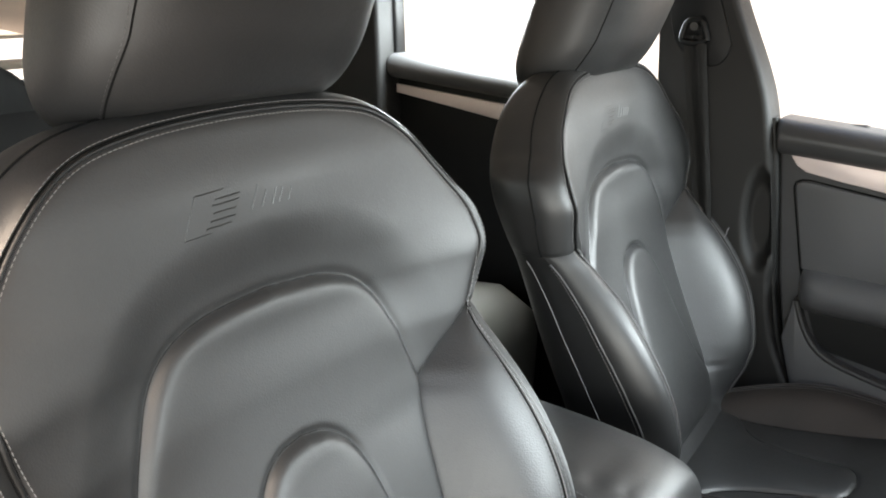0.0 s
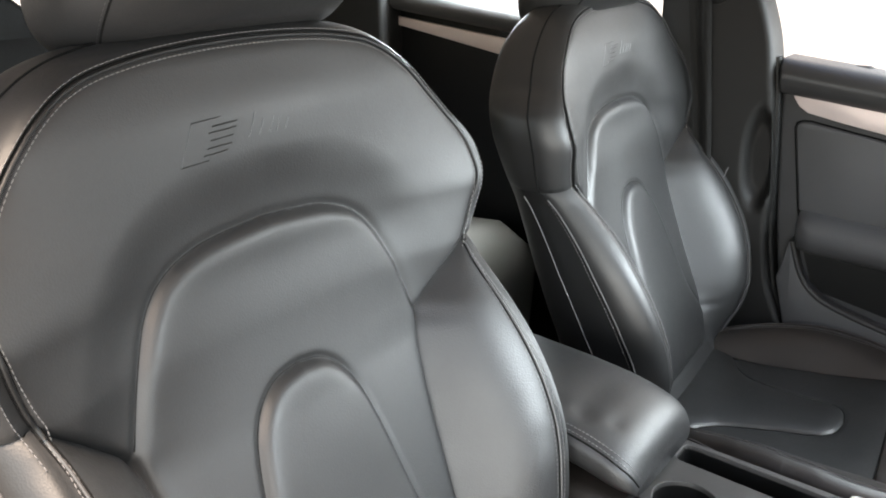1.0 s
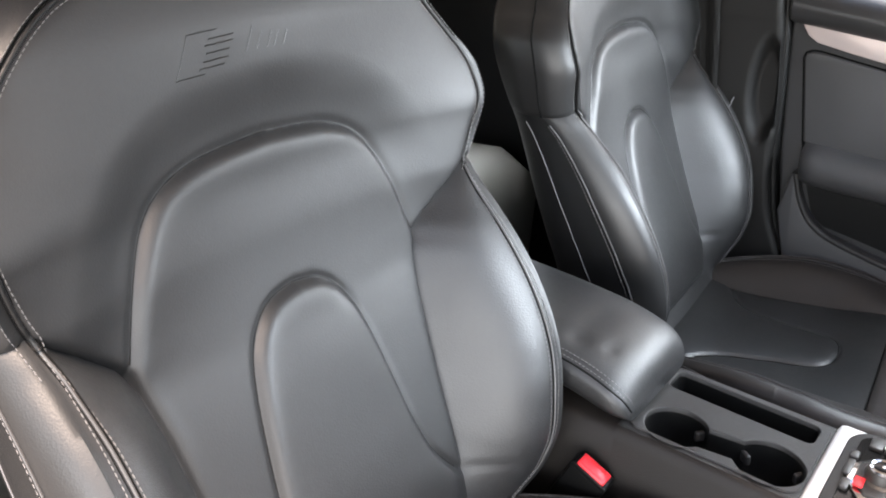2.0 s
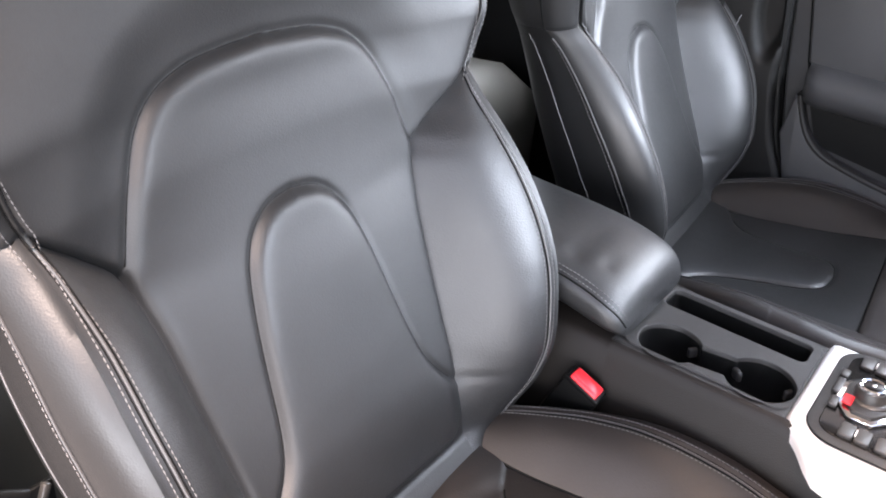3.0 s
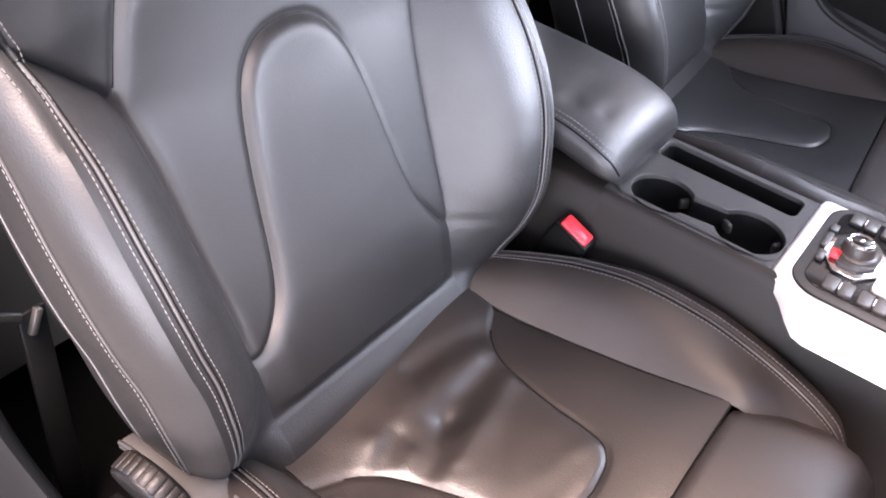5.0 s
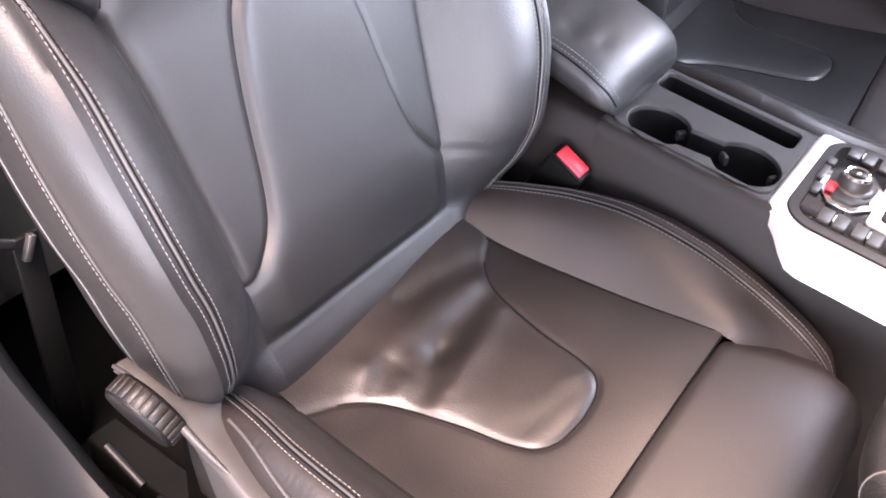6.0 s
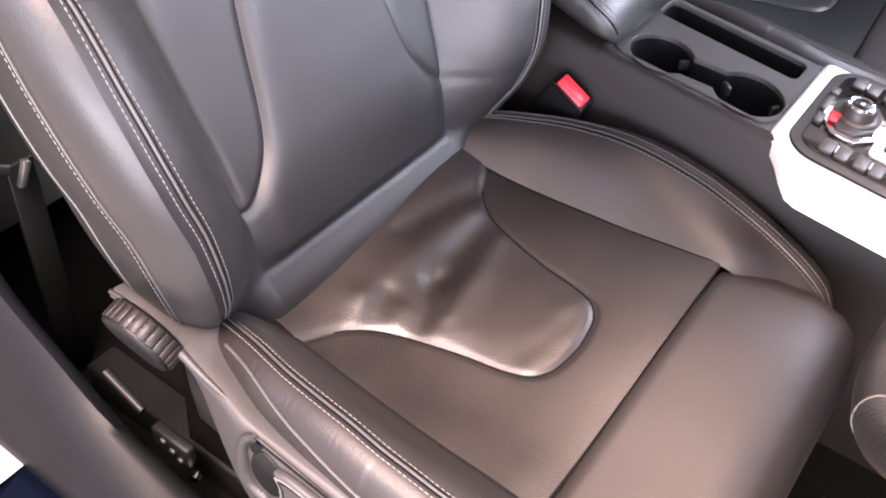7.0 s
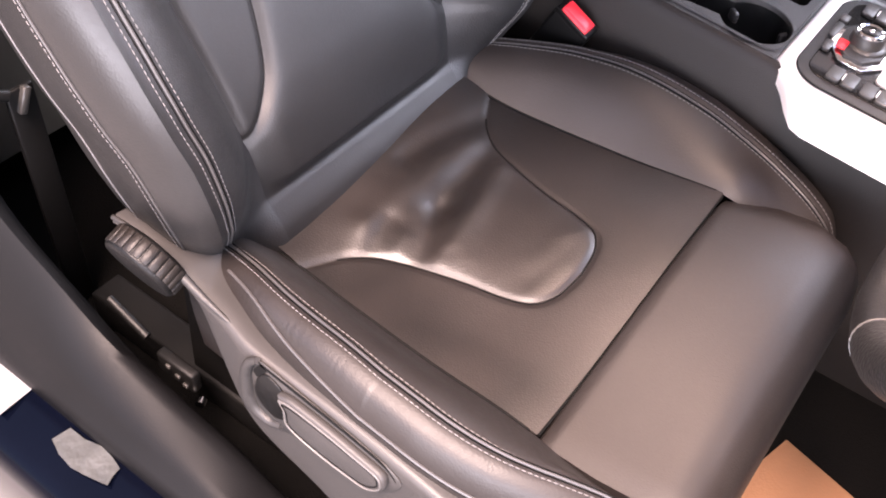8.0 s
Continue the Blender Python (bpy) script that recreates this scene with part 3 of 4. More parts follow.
        part("pad_seam", tube(np.stack([L[:, 0], L[:, 1], cushion_z(L[:, 0], L[:, 1], worn) + 0.0003], 1), 0.0009, 6), SEAM, seat)
    part("thigh_support", extension(worn), LEATHER_SEAT, seat)
    part("support_seam", tube([(u, -0.3139, 0.5025 + 0.0045 * (u / 0.16) ** 2 - float(sag(u, -0.314, worn))) for u in np.linspace(-0.166, 0.166, 40)], 0.0013, 6), SEAM, seat)
    for sd in (-1, 1):
        B = cushion_bolster(sd, worn)
        part("cushion_bolster", grid(B, flip=sd > 0), LEATHER_SEAT, seat)
        W = cushion_side(sd, worn)
        part("cushion_side", grid(W, flip=sd > 0), LEATHER_SEAT, seat)
        part("cushion_rib", tube(B[4:-2, -1] + [0, 0, 0.0006], 0.0012, 6), RIB, seat)
        part("cushion_seam", tube(B[4:-2, -1] + [-sd * 0.0024, 0, 0.0002], 0.0008, 6), SEAM, seat)
        part("cushion_seam", tube(B[4:-2, -1] + [sd * 0.0026, 0, 0.0004], 0.0008, 6), SEAM, seat)
        part("cushion_stitching", stitches(B[4:-2, -2] + [0, 0, 0.0004]), THREAD, seat)
        part("cushion_stitching", stitches(W[12:-2, 2] + [0, 0, 0.0005]), THREAD, seat)
        if sd > 0:
            part("outer_piping", tube(W[60:-2, 10] + [0.0004, 0, 0], 0.0011, 6), PIPING, seat)
        else:
            col = spline([-0.43, -0.207, -0.139, -0.07, 0.0], [10.0, 9.8, 8.0, 5.0, 4.0])
            P = np.array([[np.interp(float(col(r[0, 1])), np.arange(W.shape[1]), r[:, m]) for m in range(3)] for r in W[40:-2]])
            part("outer_fold", tube(P + [-0.0006, 0, 0.0006], 0.0014, 6), RIB, seat)
            part("outer_seam", tube(P + [-0.0004, 0, -0.0022], 0.0010, 6), SEAM, seat)
        part("insert_seam", tube([(sd * float(C_IN(y)), y, float(C_TOP(y)) + 0.0035 - float(sag(np.float64(sd * 0.16), y, worn))) for y in np.linspace(-0.02, -0.306, 40)], 0.0018, 6), SEAM, seat)
        loops = [[(sd * 0.14, y, 0.30), (sd * 0.205, y, 0.30), (sd * 0.200, y, 0.42), (sd * 0.14, y, 0.42)] for y in (0.06, -0.38)]
        # frame takes the carpet's black in place of shade under the seat
        part("base_frame", loft(loops), CARPET_SHADE, seat)
        part("seat_rail", box((sd * 0.19 - 0.02, -0.42, 0.255), (sd * 0.19 + 0.02, 0.22, 0.30), 0.004), PLASTIC_BLACK, seat, "dark steel rail")
    return seat


driver = build_seat("driver_seat", "black leather sports seat with worn, creased cushion, on floor rails", True, 0.006)
passenger = build_seat("passenger_seat", "black leather sports seat with deep side bolsters, beside the console", False, 0.026)
TURN = Matrix.Translation((0.795, 0.030, 0.001)) @ Matrix.Rotation(radians(4.1), 4, "Z") @ Matrix.Translation((0, 0, 0.5)) @ Matrix.Scale(0.972, 4) @ Matrix.Translation((0, 0, -0.5))
passenger.matrix_world = TURN @ Matrix.Translation((0, -0.15, 0.26))
fray = [TURN.inverted() @ Vector(q) for q in ((1.0370, 0.0670, 0.790), (1.0400, 0.0640, 0.797), (1.0385, 0.0620, 0.804), (1.0410, 0.0600, 0.809))]
part("loose_thread", tube(curve([tuple(q) for q in fray], 12), 0.0009, 5), PAPER, passenger, "short loose white thread")

# ---- trim on the driver seat's door side ----
def facing(x):
    """Local x, y, z to world y, z and minus x, from the plane at x."""
    return Matrix(((0, 0, -1, x), (1, 0, 0, 0), (0, 1, 0, 0), (0, 0, 0, 1)))


def ring_points(n=40):
    a = np.arange(n) * 2 * np.pi / n
    return np.cos(a), np.sin(a)


def base_trim():
    """A skin that hangs undercut below its pale edge by the hand wheel and stands upright round the lever."""
    top_z = spline([-0.40, -0.385, -0.30, -0.20, -0.11, -0.075, -0.042, -0.007, 0.046, 0.085, 0.11], [0.43, 0.455, 0.494, 0.512, 0.519, 0.524, 0.530, 0.545, 0.558, 0.555, 0.50])
    low_z = spline([-0.40, -0.37, -0.20, -0.166, -0.11, -0.06, 0.0, 0.11], [0.42, 0.385, 0.374, 0.388, 0.410, 0.455, 0.505, 0.505])
    low_x = spline([-0.40, -0.10, -0.04, 0.03, 0.11], [0.266, 0.266, 0.250, 0.222, 0.215])
    top_x = spline([-0.40, -0.10, -0.05, 0.11], [0.2655, 0.265, 0.257, 0.255])
    rows = []
    for y in np.linspace(0.060, -0.40, 70):
        tz, lz, lx, tx = (float(g(y)) for g in (top_z, low_z, low_x, top_x))
        row = [(-0.20, y, tz - 0.012), (-tx + 0.018, y, tz - 0.002), (-tx + 0.006, y, tz), (-tx + 0.0015, y, tz - 0.0018), (-tx, y, tz - 0.006)]
        row += [(-tx + (tx - lx) * q ** 0.8, y, tz - 0.006 + (lz - tz + 0.006) * q) for q in np.linspace(0.1, 1, 10)]
        row += [(-lx + 0.006, y, lz - 0.004), (-0.20, y, lz - 0.004)]
        rows.append(row)
    return grid(rows, flip=True)


trim = part("base_trim", base_trim(), SEAT_TRIM, driver, "dark plastic side trim")
part("trim_edge", tube([(-0.2555, y, z) for y, z in curve([(0.058, 0.5592), (0.046, 0.560), (-0.007, 0.547), (-0.042, 0.532), (-0.085, 0.518)], 24)], np.concatenate([np.linspace(0.002, 0.0042, 12), np.linspace(0.0042, 0.0015, 12)]), 8), PLASTIC_GREY, trim, "pale rounded edge")
c, s_ = ring_points(60)
axle = Matrix.Translation((-0.252, 0.012, 0.549)) @ Matrix.Rotation(radians(-19), 4, "Y")
rw = part("recline_wheel", prism(list(zip(c * 0.034, s_ * 0.034)), axle @ facing(0), 0.024, 0.004, 3), PLASTIC_BLACK, trim, "ribbed black hand wheel")
for k in range(26):
    b = moved(box((-0.0036, 0.0325, -0.0085), (0.0036, 0.0352, 0.0085), 0.0006, 1), axle @ Matrix.Translation((-0.0115, 0, 0)) @ Matrix.Rotation(math.pi / 2, 4, "Y") @ Matrix.Rotation(2 * math.pi * k / 26, 4, "Z"))
    part("rib", b, CONSOLE, rw)
cup = curve([(-0.118, 0.520), (-0.107, 0.518), (-0.098, 0.500), (-0.091, 0.462), (-0.097, 0.440), (-0.113, 0.431), (-0.135, 0.440), (-0.165, 0.447), (-0.215, 0.447), (-0.244, 0.462), (-0.256, 0.486), (-0.235, 0.500), (-0.18, 0.510), (-0.14, 0.516)], 60)
part("lever_recess", prism(cup, facing(-0.2655), 0.0016, 0.0006, 1), SEAT_TRIM, trim, "shallow recess round the lever")
lip_p = curve([(-0.112, 0.520), (-0.103, 0.510), (-0.0975, 0.492), (-0.0965, 0.466), (-0.103, 0.448), (-0.119, 0.441), (-0.132, 0.446)], 30)
part("recess_lip", tube([(-0.2672, y, z) for y, z in lip_p], np.interp(np.linspace(0, 1, 30), [0, 0.15, 0.6, 1], [0.003, 0.005, 0.0075, 0.003]), 10), PLASTIC_GREY, trim, "pale curved lip")
# flat dark plates on the surface imitate the shade of hole and slot
part("hole_shade", prism(curve([(-0.1165, 0.5195), (-0.106, 0.501), (-0.110, 0.4965), (-0.1215, 0.5135)], 14), facing(-0.2668), 0.0008), SEAM, trim, "flat dark patch for the hole's shade")
slot = curve([(-0.114, 0.517), (-0.1494, 0.5125), (-0.1838, 0.5080), (-0.2172, 0.5025), (-0.240, 0.4965), (-0.250, 0.487)], 40)
part("slot_shade", prism(np.concatenate([slot + [0.001, 0.0022], slot[::-1] - [0.001, 0.0018]]), facing(-0.2668), 0.0008), SEAM, trim, "flat dark strip for the slot's shade over the lever")
plate = [(-0.110, 0.496), (-0.106, 0.478), (-0.113, 0.462), (-0.126, 0.456), (-0.139, 0.466), (-0.141, 0.495), (-0.134, 0.506), (-0.122, 0.510)]
part("recess_plate", prism(curve(plate + plate[:1], 40)[:-1], facing(-0.2672), 0.002, 0.0008, 1), PLASTIC_BLACK, trim, "dark plate behind the lever")
lev = curve([(-0.137, 0.503), (-0.142, 0.492), (-0.1425, 0.474), (-0.1587, 0.4635), (-0.1944, 0.4577), (-0.2234, 0.4571), (-0.2370, 0.4640), (-0.2455, 0.4800), (-0.2437, 0.4905), (-0.2173, 0.4975), (-0.1837, 0.5034), (-0.149, 0.5064), (-0.137, 0.503)], 70)[:-1]
lv = part("height_lever", prism(lev, facing(-0.2670), 0.008, 0.003, 3), SEAT_TRIM, trim, "grey plastic seat height lever")
mid = np.array(lev).mean(0)
# pale tube paints the highlight along the lever's edge
part("lever_rim", tube([(-0.2752, y, z) for y, z in mid + (np.array(lev) - mid) * [0.94, 0.86]], 0.0009, 6, closed=True), SILVER_GREY, lv, "pale rim that paints the edge highlight")
part("lever_groove", tube([(-0.2752, y, z) for y, z in mid + (np.array(lev) - mid) * [0.89, 0.72]], 0.0007, 6, closed=True), SEAM, lv)
part("rail_rod", tube([(-0.247, 0.115, 0.404), (-0.247, 0.066, 0.384)], 0.0045, 10), PLASTIC_BLACK, driver, "dark glossy rod")
part("rail_bolt", tube([(-0.246, 0.000, 0.338), (-0.252, -0.003, 0.338)], 0.005, 10), CHROME, driver, "steel bolt")
part("rail_link", box((-0.25, 0.005, 0.345), (-0.238, 0.055, 0.372), 0.003), PLASTIC_BLACK, driver)
for k, y in enumerate((0.012, 0.022, 0.034)):
    part("rail_tooth", box((-0.2525, y, 0.350 + 0.006 * k), (-0.249, y + 0.006, 0.355 + 0.006 * k), 0.001), BUTTON, driver, "bare steel tooth")

# ---- centre console ----
def zt(y):
    return 0.610 + 0.09 * (y + 0.10)


console = thing("centre_console", (0.365, -0.2, 0.25), "dark grey plastic centre console with cup holders and silver trim", "console")


def console_body():
    loops = []
    for y in (0.42, 0.10, -0.02, -0.094):
        t = min(zt(y), 0.625)
        loops.append([(0.262, y, 0.252), (0.268, y, t - 0.075), (0.272, y, t - 0.045), (0.280, y, t - 0.010), (0.290, y, t - 0.002), (0.440, y, t - 0.002), (0.452, y, t - 0.010), (0.462, y, t - 0.045), (0.468, y, t - 0.075), (0.472, y, 0.252)])
    return loft(loops)


def console_rail(sd):
    loops = []
    for y in np.linspace(-0.0935, -1.0, 20):
        t = zt(y) + (0 if y > -0.29 else -0.012)
        x0, x1 = (0.262, 0.2905) if sd < 0 else (0.472, 0.4475)
        q = -sd
        loops.append([(x0, y, 0.252), (x0 + q * 0.006, y, t - 0.075), (x0 + q * 0.009, y, t - 0.047), (x0 + q * 0.0105, y, t - 0.043), (x0 + q * 0.016, y, t - 0.016), (x0 + q * 0.020, y, t - 0.006), (x0 + q * 0.024, y, t - 0.002), (x1, y, t - 0.001), (x1, y, 0.252)])
    return loft([l if sd < 0 else l[::-1] for l in loops])


part("console_rear", console_body(), CONSOLE, console)
part("console_flank", console_rail(-1), CONSOLE, console)
part("console_flank", console_rail(1), CONSOLE, console)


def cup_line(grow=0.0, n=24):
    """Two round cups joined by a channel, as one closed line."""
    c1, r1, c2, r2, w = (0.326, -0.147), 0.0358 + grow, (0.331, -0.2475), 0.0382 + grow, 0.020 + grow
    a1, a2 = math.asin(w / r1), math.asin(w / r2)
    P = [(c1[0] + r1 * math.sin(t), c1[1] - r1 * math.cos(t)) for t in np.linspace(a1, 2 * math.pi - a1, 2 * n)]
    P += [(c2[0] + r2 * math.sin(t), c2[1] + r2 * math.cos(t)) for t in np.linspace(-a2, -2 * math.pi + a2, 2 * n)]
    return P


def slot_line_at(grow=0.0):
    return [(x + 0.02 * (y + 0.19), y) for x, y in rounded(0.397 - grow, -0.276 - grow, 0.437 + grow, -0.106 + grow, 0.009 + grow, 6)]


def rounded(x0, y0, x1, y1, r, n=5):
    out = []
    for cx, cy, a0 in ((x1 - r, y1 - r, 0), (x0 + r, y1 - r, 90), (x0 + r, y0 + r, 180), (x1 - r, y0 + r, 270)):
        out += [(cx + r * math.cos(radians(a0 + 90 * k / n)), cy + r * math.sin(radians(a0 + 90 * k / n))) for k in range(n + 1)]
    return out


def plate_with_holes(outer, holes, dz):
    bm = bmesh.new()
    edges = []
    for ring in [outer] + holes:
        v = [bm.verts.new((x, y, zt(y) + dz)) for x, y in ring]
        edges += [bm.edges.new((v[k], v[(k + 1) % len(v)])) for k in range(len(v))]
    bmesh.ops.triangle_fill(bm, edges=edges, use_beauty=True, normal=(0, 0, 1))
    bmesh.ops.recalc_face_normals(bm, faces=bm.faces[:])
    if bm.faces[:] and bm.faces[:][0].normal.z < 0:
        bmesh.ops.reverse_faces(bm, faces=bm.faces[:])
    bm.verts.index_update()
    out = [tuple(v.co) for v in bm.verts], [tuple(v.index for v in f.verts) for f in bm.faces]
    bm.free()
    return out


def ring_walls(line, steps):
    """Walls that follow a closed line; steps of (grow, dz)."""
    return grid([[(x, y, zt(y) + dz) for x, y in line(g)] for g, dz in steps], close_u=True)


plate_edge = rounded(0.2955, -0.2862, 0.4445, -0.099, 0.016, 8)
hole1, hole2 = cup_line(0.0015), slot_line_at(0.0015)
part("console_top", plate_with_holes(plate_edge, [hole1, hole2], 0.0012), PLASTIC_GREY, console, "smooth dark grey top plate")
part("plate_rim", grid([[(x, y, zt(y) + 0.0012) for x, y in plate_edge], [(0.37 + (x - 0.37) * 1.012, -0.1926 + (y + 0.1926) * 1.012, zt(y) - 0.0006) for x, y in plate_edge]], close_u=True, flip=True), PLASTIC_GREY, console)
part("console_deck", plate_with_holes([(0.288, -0.0925), (0.450, -0.0925), (0.450, -0.289), (0.288, -0.289)], [cup_line(0.002), slot_line_at(0.002)], -0.0012), PLASTIC_GREY, console)
part("cup_rim", join(ring_walls(cup_line, [(0.0015, 0.0012), (0.0004, 0.0008), (0.0, -0.0006), (-0.0004, -0.004)]), ring_walls(slot_line_at, [(0.0015, 0.0012), (0.0004, 0.0008), (0.0, -0.0006), (-0.0004, -0.004)])), PLASTIC_GREY, console)
well = ring_walls(cup_line, [(-0.0004, -0.004), (-0.001, -0.03), (-0.0025, -0.060), (-0.006, -0.064)])
base = [(x, y, zt(y) - 0.064) for x, y in cup_line(-0.006)]
part("cup_holder", join(well, (base, [tuple(range(len(base)))])), PLASTIC_BLACK, console, "black double cup holder well")
part("cup_saddle", box((0.308, -0.213, 0.53), (0.350, -0.182, zt(-0.2) - 0.028), 0.008, 3), PLASTIC_BLACK, console)
well = ring_walls(slot_line_at, [(-0.0004, -0.004), (-0.001, -0.02), (-0.002, -0.034)])
base = [(x, y, zt(y) - 0.034) for x, y in slot_line_at(-0.002)]
part("tray_slot", join(well, (base, [tuple(range(len(base)))])), PLASTIC_BLACK, console, "black narrow tray")
for x, y, a in ((0.296, -0.160, 0.4), (0.352, -0.166, 2.4), (0.347, -0.219, -2.3), (0.352, -0.276, -0.6)):
    part("cup_tab", moved(box((-0.007, -0.003, -0.006), (0.007, 0.003, 0.006), 0.002), Matrix.Translation((x, y, zt(y) - 0.016)) @ Matrix.Rotation(a, 4, "Z")), PLASTIC_GREY, console, "small grey rubber tab")

# silver surround and the control panel with its buttons
def silver():
    """A frame that rolls over the console's flank."""
    rows = []
    for y in np.concatenate([[-0.2875, -0.2885, -0.291, -0.297], np.linspace(-0.31, -0.80, 40)]):
        e = step((-0.287 - y) / 0.006)
        f = step((-0.289 - y) / 0.055)
        xn = 0.285 - 0.052 * f
        lo = zt(y) - 0.012 - 0.010 * f
        z = zt(y) - 0.006 + 0.008 * e
        rows.append([(xn - 0.001, y, lo - 0.006), (xn, y, lo), (xn + 0.004 * f + 0.001, y, lo * 0.6 + z * 0.4), (xn + 0.014 * f + 0.004, y, z - 0.007), (xn + 0.028 * f + 0.008, y, z - 0.001), (0.30, y, z), (0.36, y, z), (0.42, y, z), (0.452, y, z), (0.466, y, z - 0.004), (0.472, y, z - 0.02)])
    return grid(rows, flip=True)


part("silver_surround", silver(), SILVER, console, "bright satin silver surround")


def flat(points, dz, depth, r=0.0012):
    """A plate on the console's sloping top."""
    tilt = math.atan(0.09)
    m = Matrix.Translation((0, -0.10, 0.610 + dz)) @ Matrix.Rotation(tilt, 4, "X") @ Matrix.Translation((0, 0.10, 0))
    p = [Vector(q) for q in points]
    area = sum(a.x * b.y - b.x * a.y for a, b in zip(p, p[1:] + p[:1]))
    return prism(points if area > 0 else points[::-1], m, depth, r, 2)


panel_line = rounded(0.272, -0.62, 0.462, -0.306, 0.035, 8)
cp = part("control_panel", flat(panel_line, 0.0015, 0.003), PLASTIC_GREY, console, "grey control panel")
part("panel_gap", tube([(x, y, zt(y) + 0.0035) for x, y in panel_line], 0.0009, 6, closed=True), SEAM, cp)
part("black_inlay", flat(rounded(0.286, -0.60, 0.452, -0.318, 0.02, 6), 0.004, 0.0015), GLOSS_BLACK, cp, "glossy black inlay")
c8 = [(0.365 + 0.046 * math.cos(radians(22.5 + 45 * k)), -0.352 + 0.033 * math.sin(radians(22.5 + 45 * k))) for k in range(8)]
part("knob_plate", flat(c8, 0.005, 0.004), CHROME, cp, "bright eight-sided plate")
c8b = [(0.365 + 0.037 * math.cos(radians(22.5 + 45 * k)), -0.352 + 0.026 * math.sin(radians(22.5 + 45 * k))) for k in range(8)]
part("knob_keys", flat(c8b, 0.0085, 0.004), PLASTIC_GREY, cp)
part("red_mark", flat(rounded(0.336, -0.340, 0.354, -0.330, 0.002), 0.0125, 0.001), RED, cp, "small red mark")


def turned(cx, cy, prof, n=48):
    c, s = ring_points(n)
    return loft([np.stack([cx + r * c, cy + r * s, np.full(n, zt(cy) + z)], 1) for r, z in prof])


knob = part("rotary_knob", turned(0.366, -0.352, [(0.0225, 0.009), (0.0230, 0.011), (0.0220, 0.0130), (0.0178, 0.0145), (0.0172, 0.021), (0.0155, 0.0245)]), BUTTON, cp, "ribbed silver-grey rotary knob")
part("knob_ring", turned(0.366, -0.352, [(0.0140, 0.024), (0.0136, 0.0275), (0.0122, 0.0282), (0.0104, 0.0272), (0.0104, 0.024)]), CHROME, knob, "chrome ring")
part("knob_cap", turned(0.366, -0.352, [(0.0104, 0.025), (0.0098, 0.0272), (0.007, 0.0280)]), GLOSS_BLACK, knob, "black cap with a pale mark")
part("knob_bar", box((0.362, -0.3545, zt(-0.352) + 0.0278), (0.370, -0.3500, zt(-0.352) + 0.0288), 0.0004, 1), CHROME, knob)
for x0, y0, x1, y1 in ((0.288, -0.3535, 0.312, -0.339), (0.288, -0.3695, 0.312, -0.355), (0.288, -0.389, 0.312, -0.3745), (0.288, -0.405, 0.312, -0.3905), (0.288, -0.425, 0.312, -0.4105),
                       (0.357, -0.3235, 0.388, -0.3155), (0.330, -0.327, 0.350, -0.318), (0.392, -0.324, 0.407, -0.3145), (0.424, -0.342, 0.448, -0.328), (0.424, -0.358, 0.448, -0.344), (0.424, -0.377, 0.448, -0.3625)):
    b = part("push_button", flat(rounded(x0, y0, x1, y1, 0.0025, 3), 0.005, 0.0045, 0.0012), BUTTON, cp)
for x, y in ((0.300, -0.3543), (0.300, -0.3897), (0.436, -0.343)):
    part("button_light", box((x - 0.006, y - 0.0007, zt(y) + 0.0085), (x + 0.006, y + 0.0007, zt(y) + 0.0101), 0.0003, 1), SILVER, cp)
part("white_plate", flat(rounded(0.318, -0.50, 0.40, -0.381, 0.006), 0.005, 0.005), SILVER, cp, "pale plate")
part("shifter_gate", flat(rounded(0.330, -0.49, 0.392, -0.392, 0.006), 0.0095, 0.002), GLOSS_BLACK, cp)

# armrest lid over the console
def armrest():
    """A padded lid whose top rolls down to the front edge in one slope."""
    top_of = spline([-0.108, -0.104, -0.096, -0.073, -0.025, 0.12, 0.22], [0.630, 0.643, 0.656, 0.6715, 0.6865, 0.708, 0.718])
    loops = []
    for y in np.concatenate([-0.108 + 0.03 * (1 - np.cos(np.linspace(0, np.pi / 2, 14))), np.linspace(-0.074, 0.22, 60)]):
        g = math.sqrt(max(0.0, 1 - (1 - np.clip((y + 0.108) / 0.03, 0, 1)) ** 2))
        top = float(top_of(y))
        bot = 0.6175 + 0.020 * float(step((y + 0.108) / 0.10)) + 0.04 * max(0, y)
        x0, x1 = 0.286 - 0.018 * g, 0.440 + 0.018 * g
        cx, w, h, cz = (x0 + x1) / 2, (x1 - x0) / 2, (top - bot) / 2, (top + bot) / 2
        a = np.arange(80) * 2 * np.pi / 80
        c, q = np.cos(a), np.sin(a)
        X = cx + w * np.sign(c) * np.abs(c) ** 0.5
        Z = cz + h * np.sign(q) * np.abs(q) ** 0.62 + 0.004 * (q > 0) * np.cos(np.clip((X - cx) / w, -1, 1) * 1.5)
        # dents pressed by elbows
        for dx, dy, r, dd in ((0.311, -0.028, 0.015, 0.0040), (0.323, -0.063, 0.008, 0.0030), (0.352, -0.024, 0.020, 0.0028), (0.300, 0.012, 0.014, 0.0030)):
            Z = Z - (q > 0.2) * dd * np.exp(-((X - dx) ** 2 + (y - dy) ** 2) / r ** 2)
        loops.append(np.stack([X, np.full(80, y) + 0.012 * (X - 0.363) * (1 - g), Z], 1))
    return loops


AR = armrest()
arm = part("armrest", loft(AR), LEATHER_GRAIN, console, "dented black leather armrest lid")
part("armrest_stitching", stitches(np.array([l[32] for l in AR[5:]]) + [-0.0004, 0, 0.0003]), THREAD, arm)
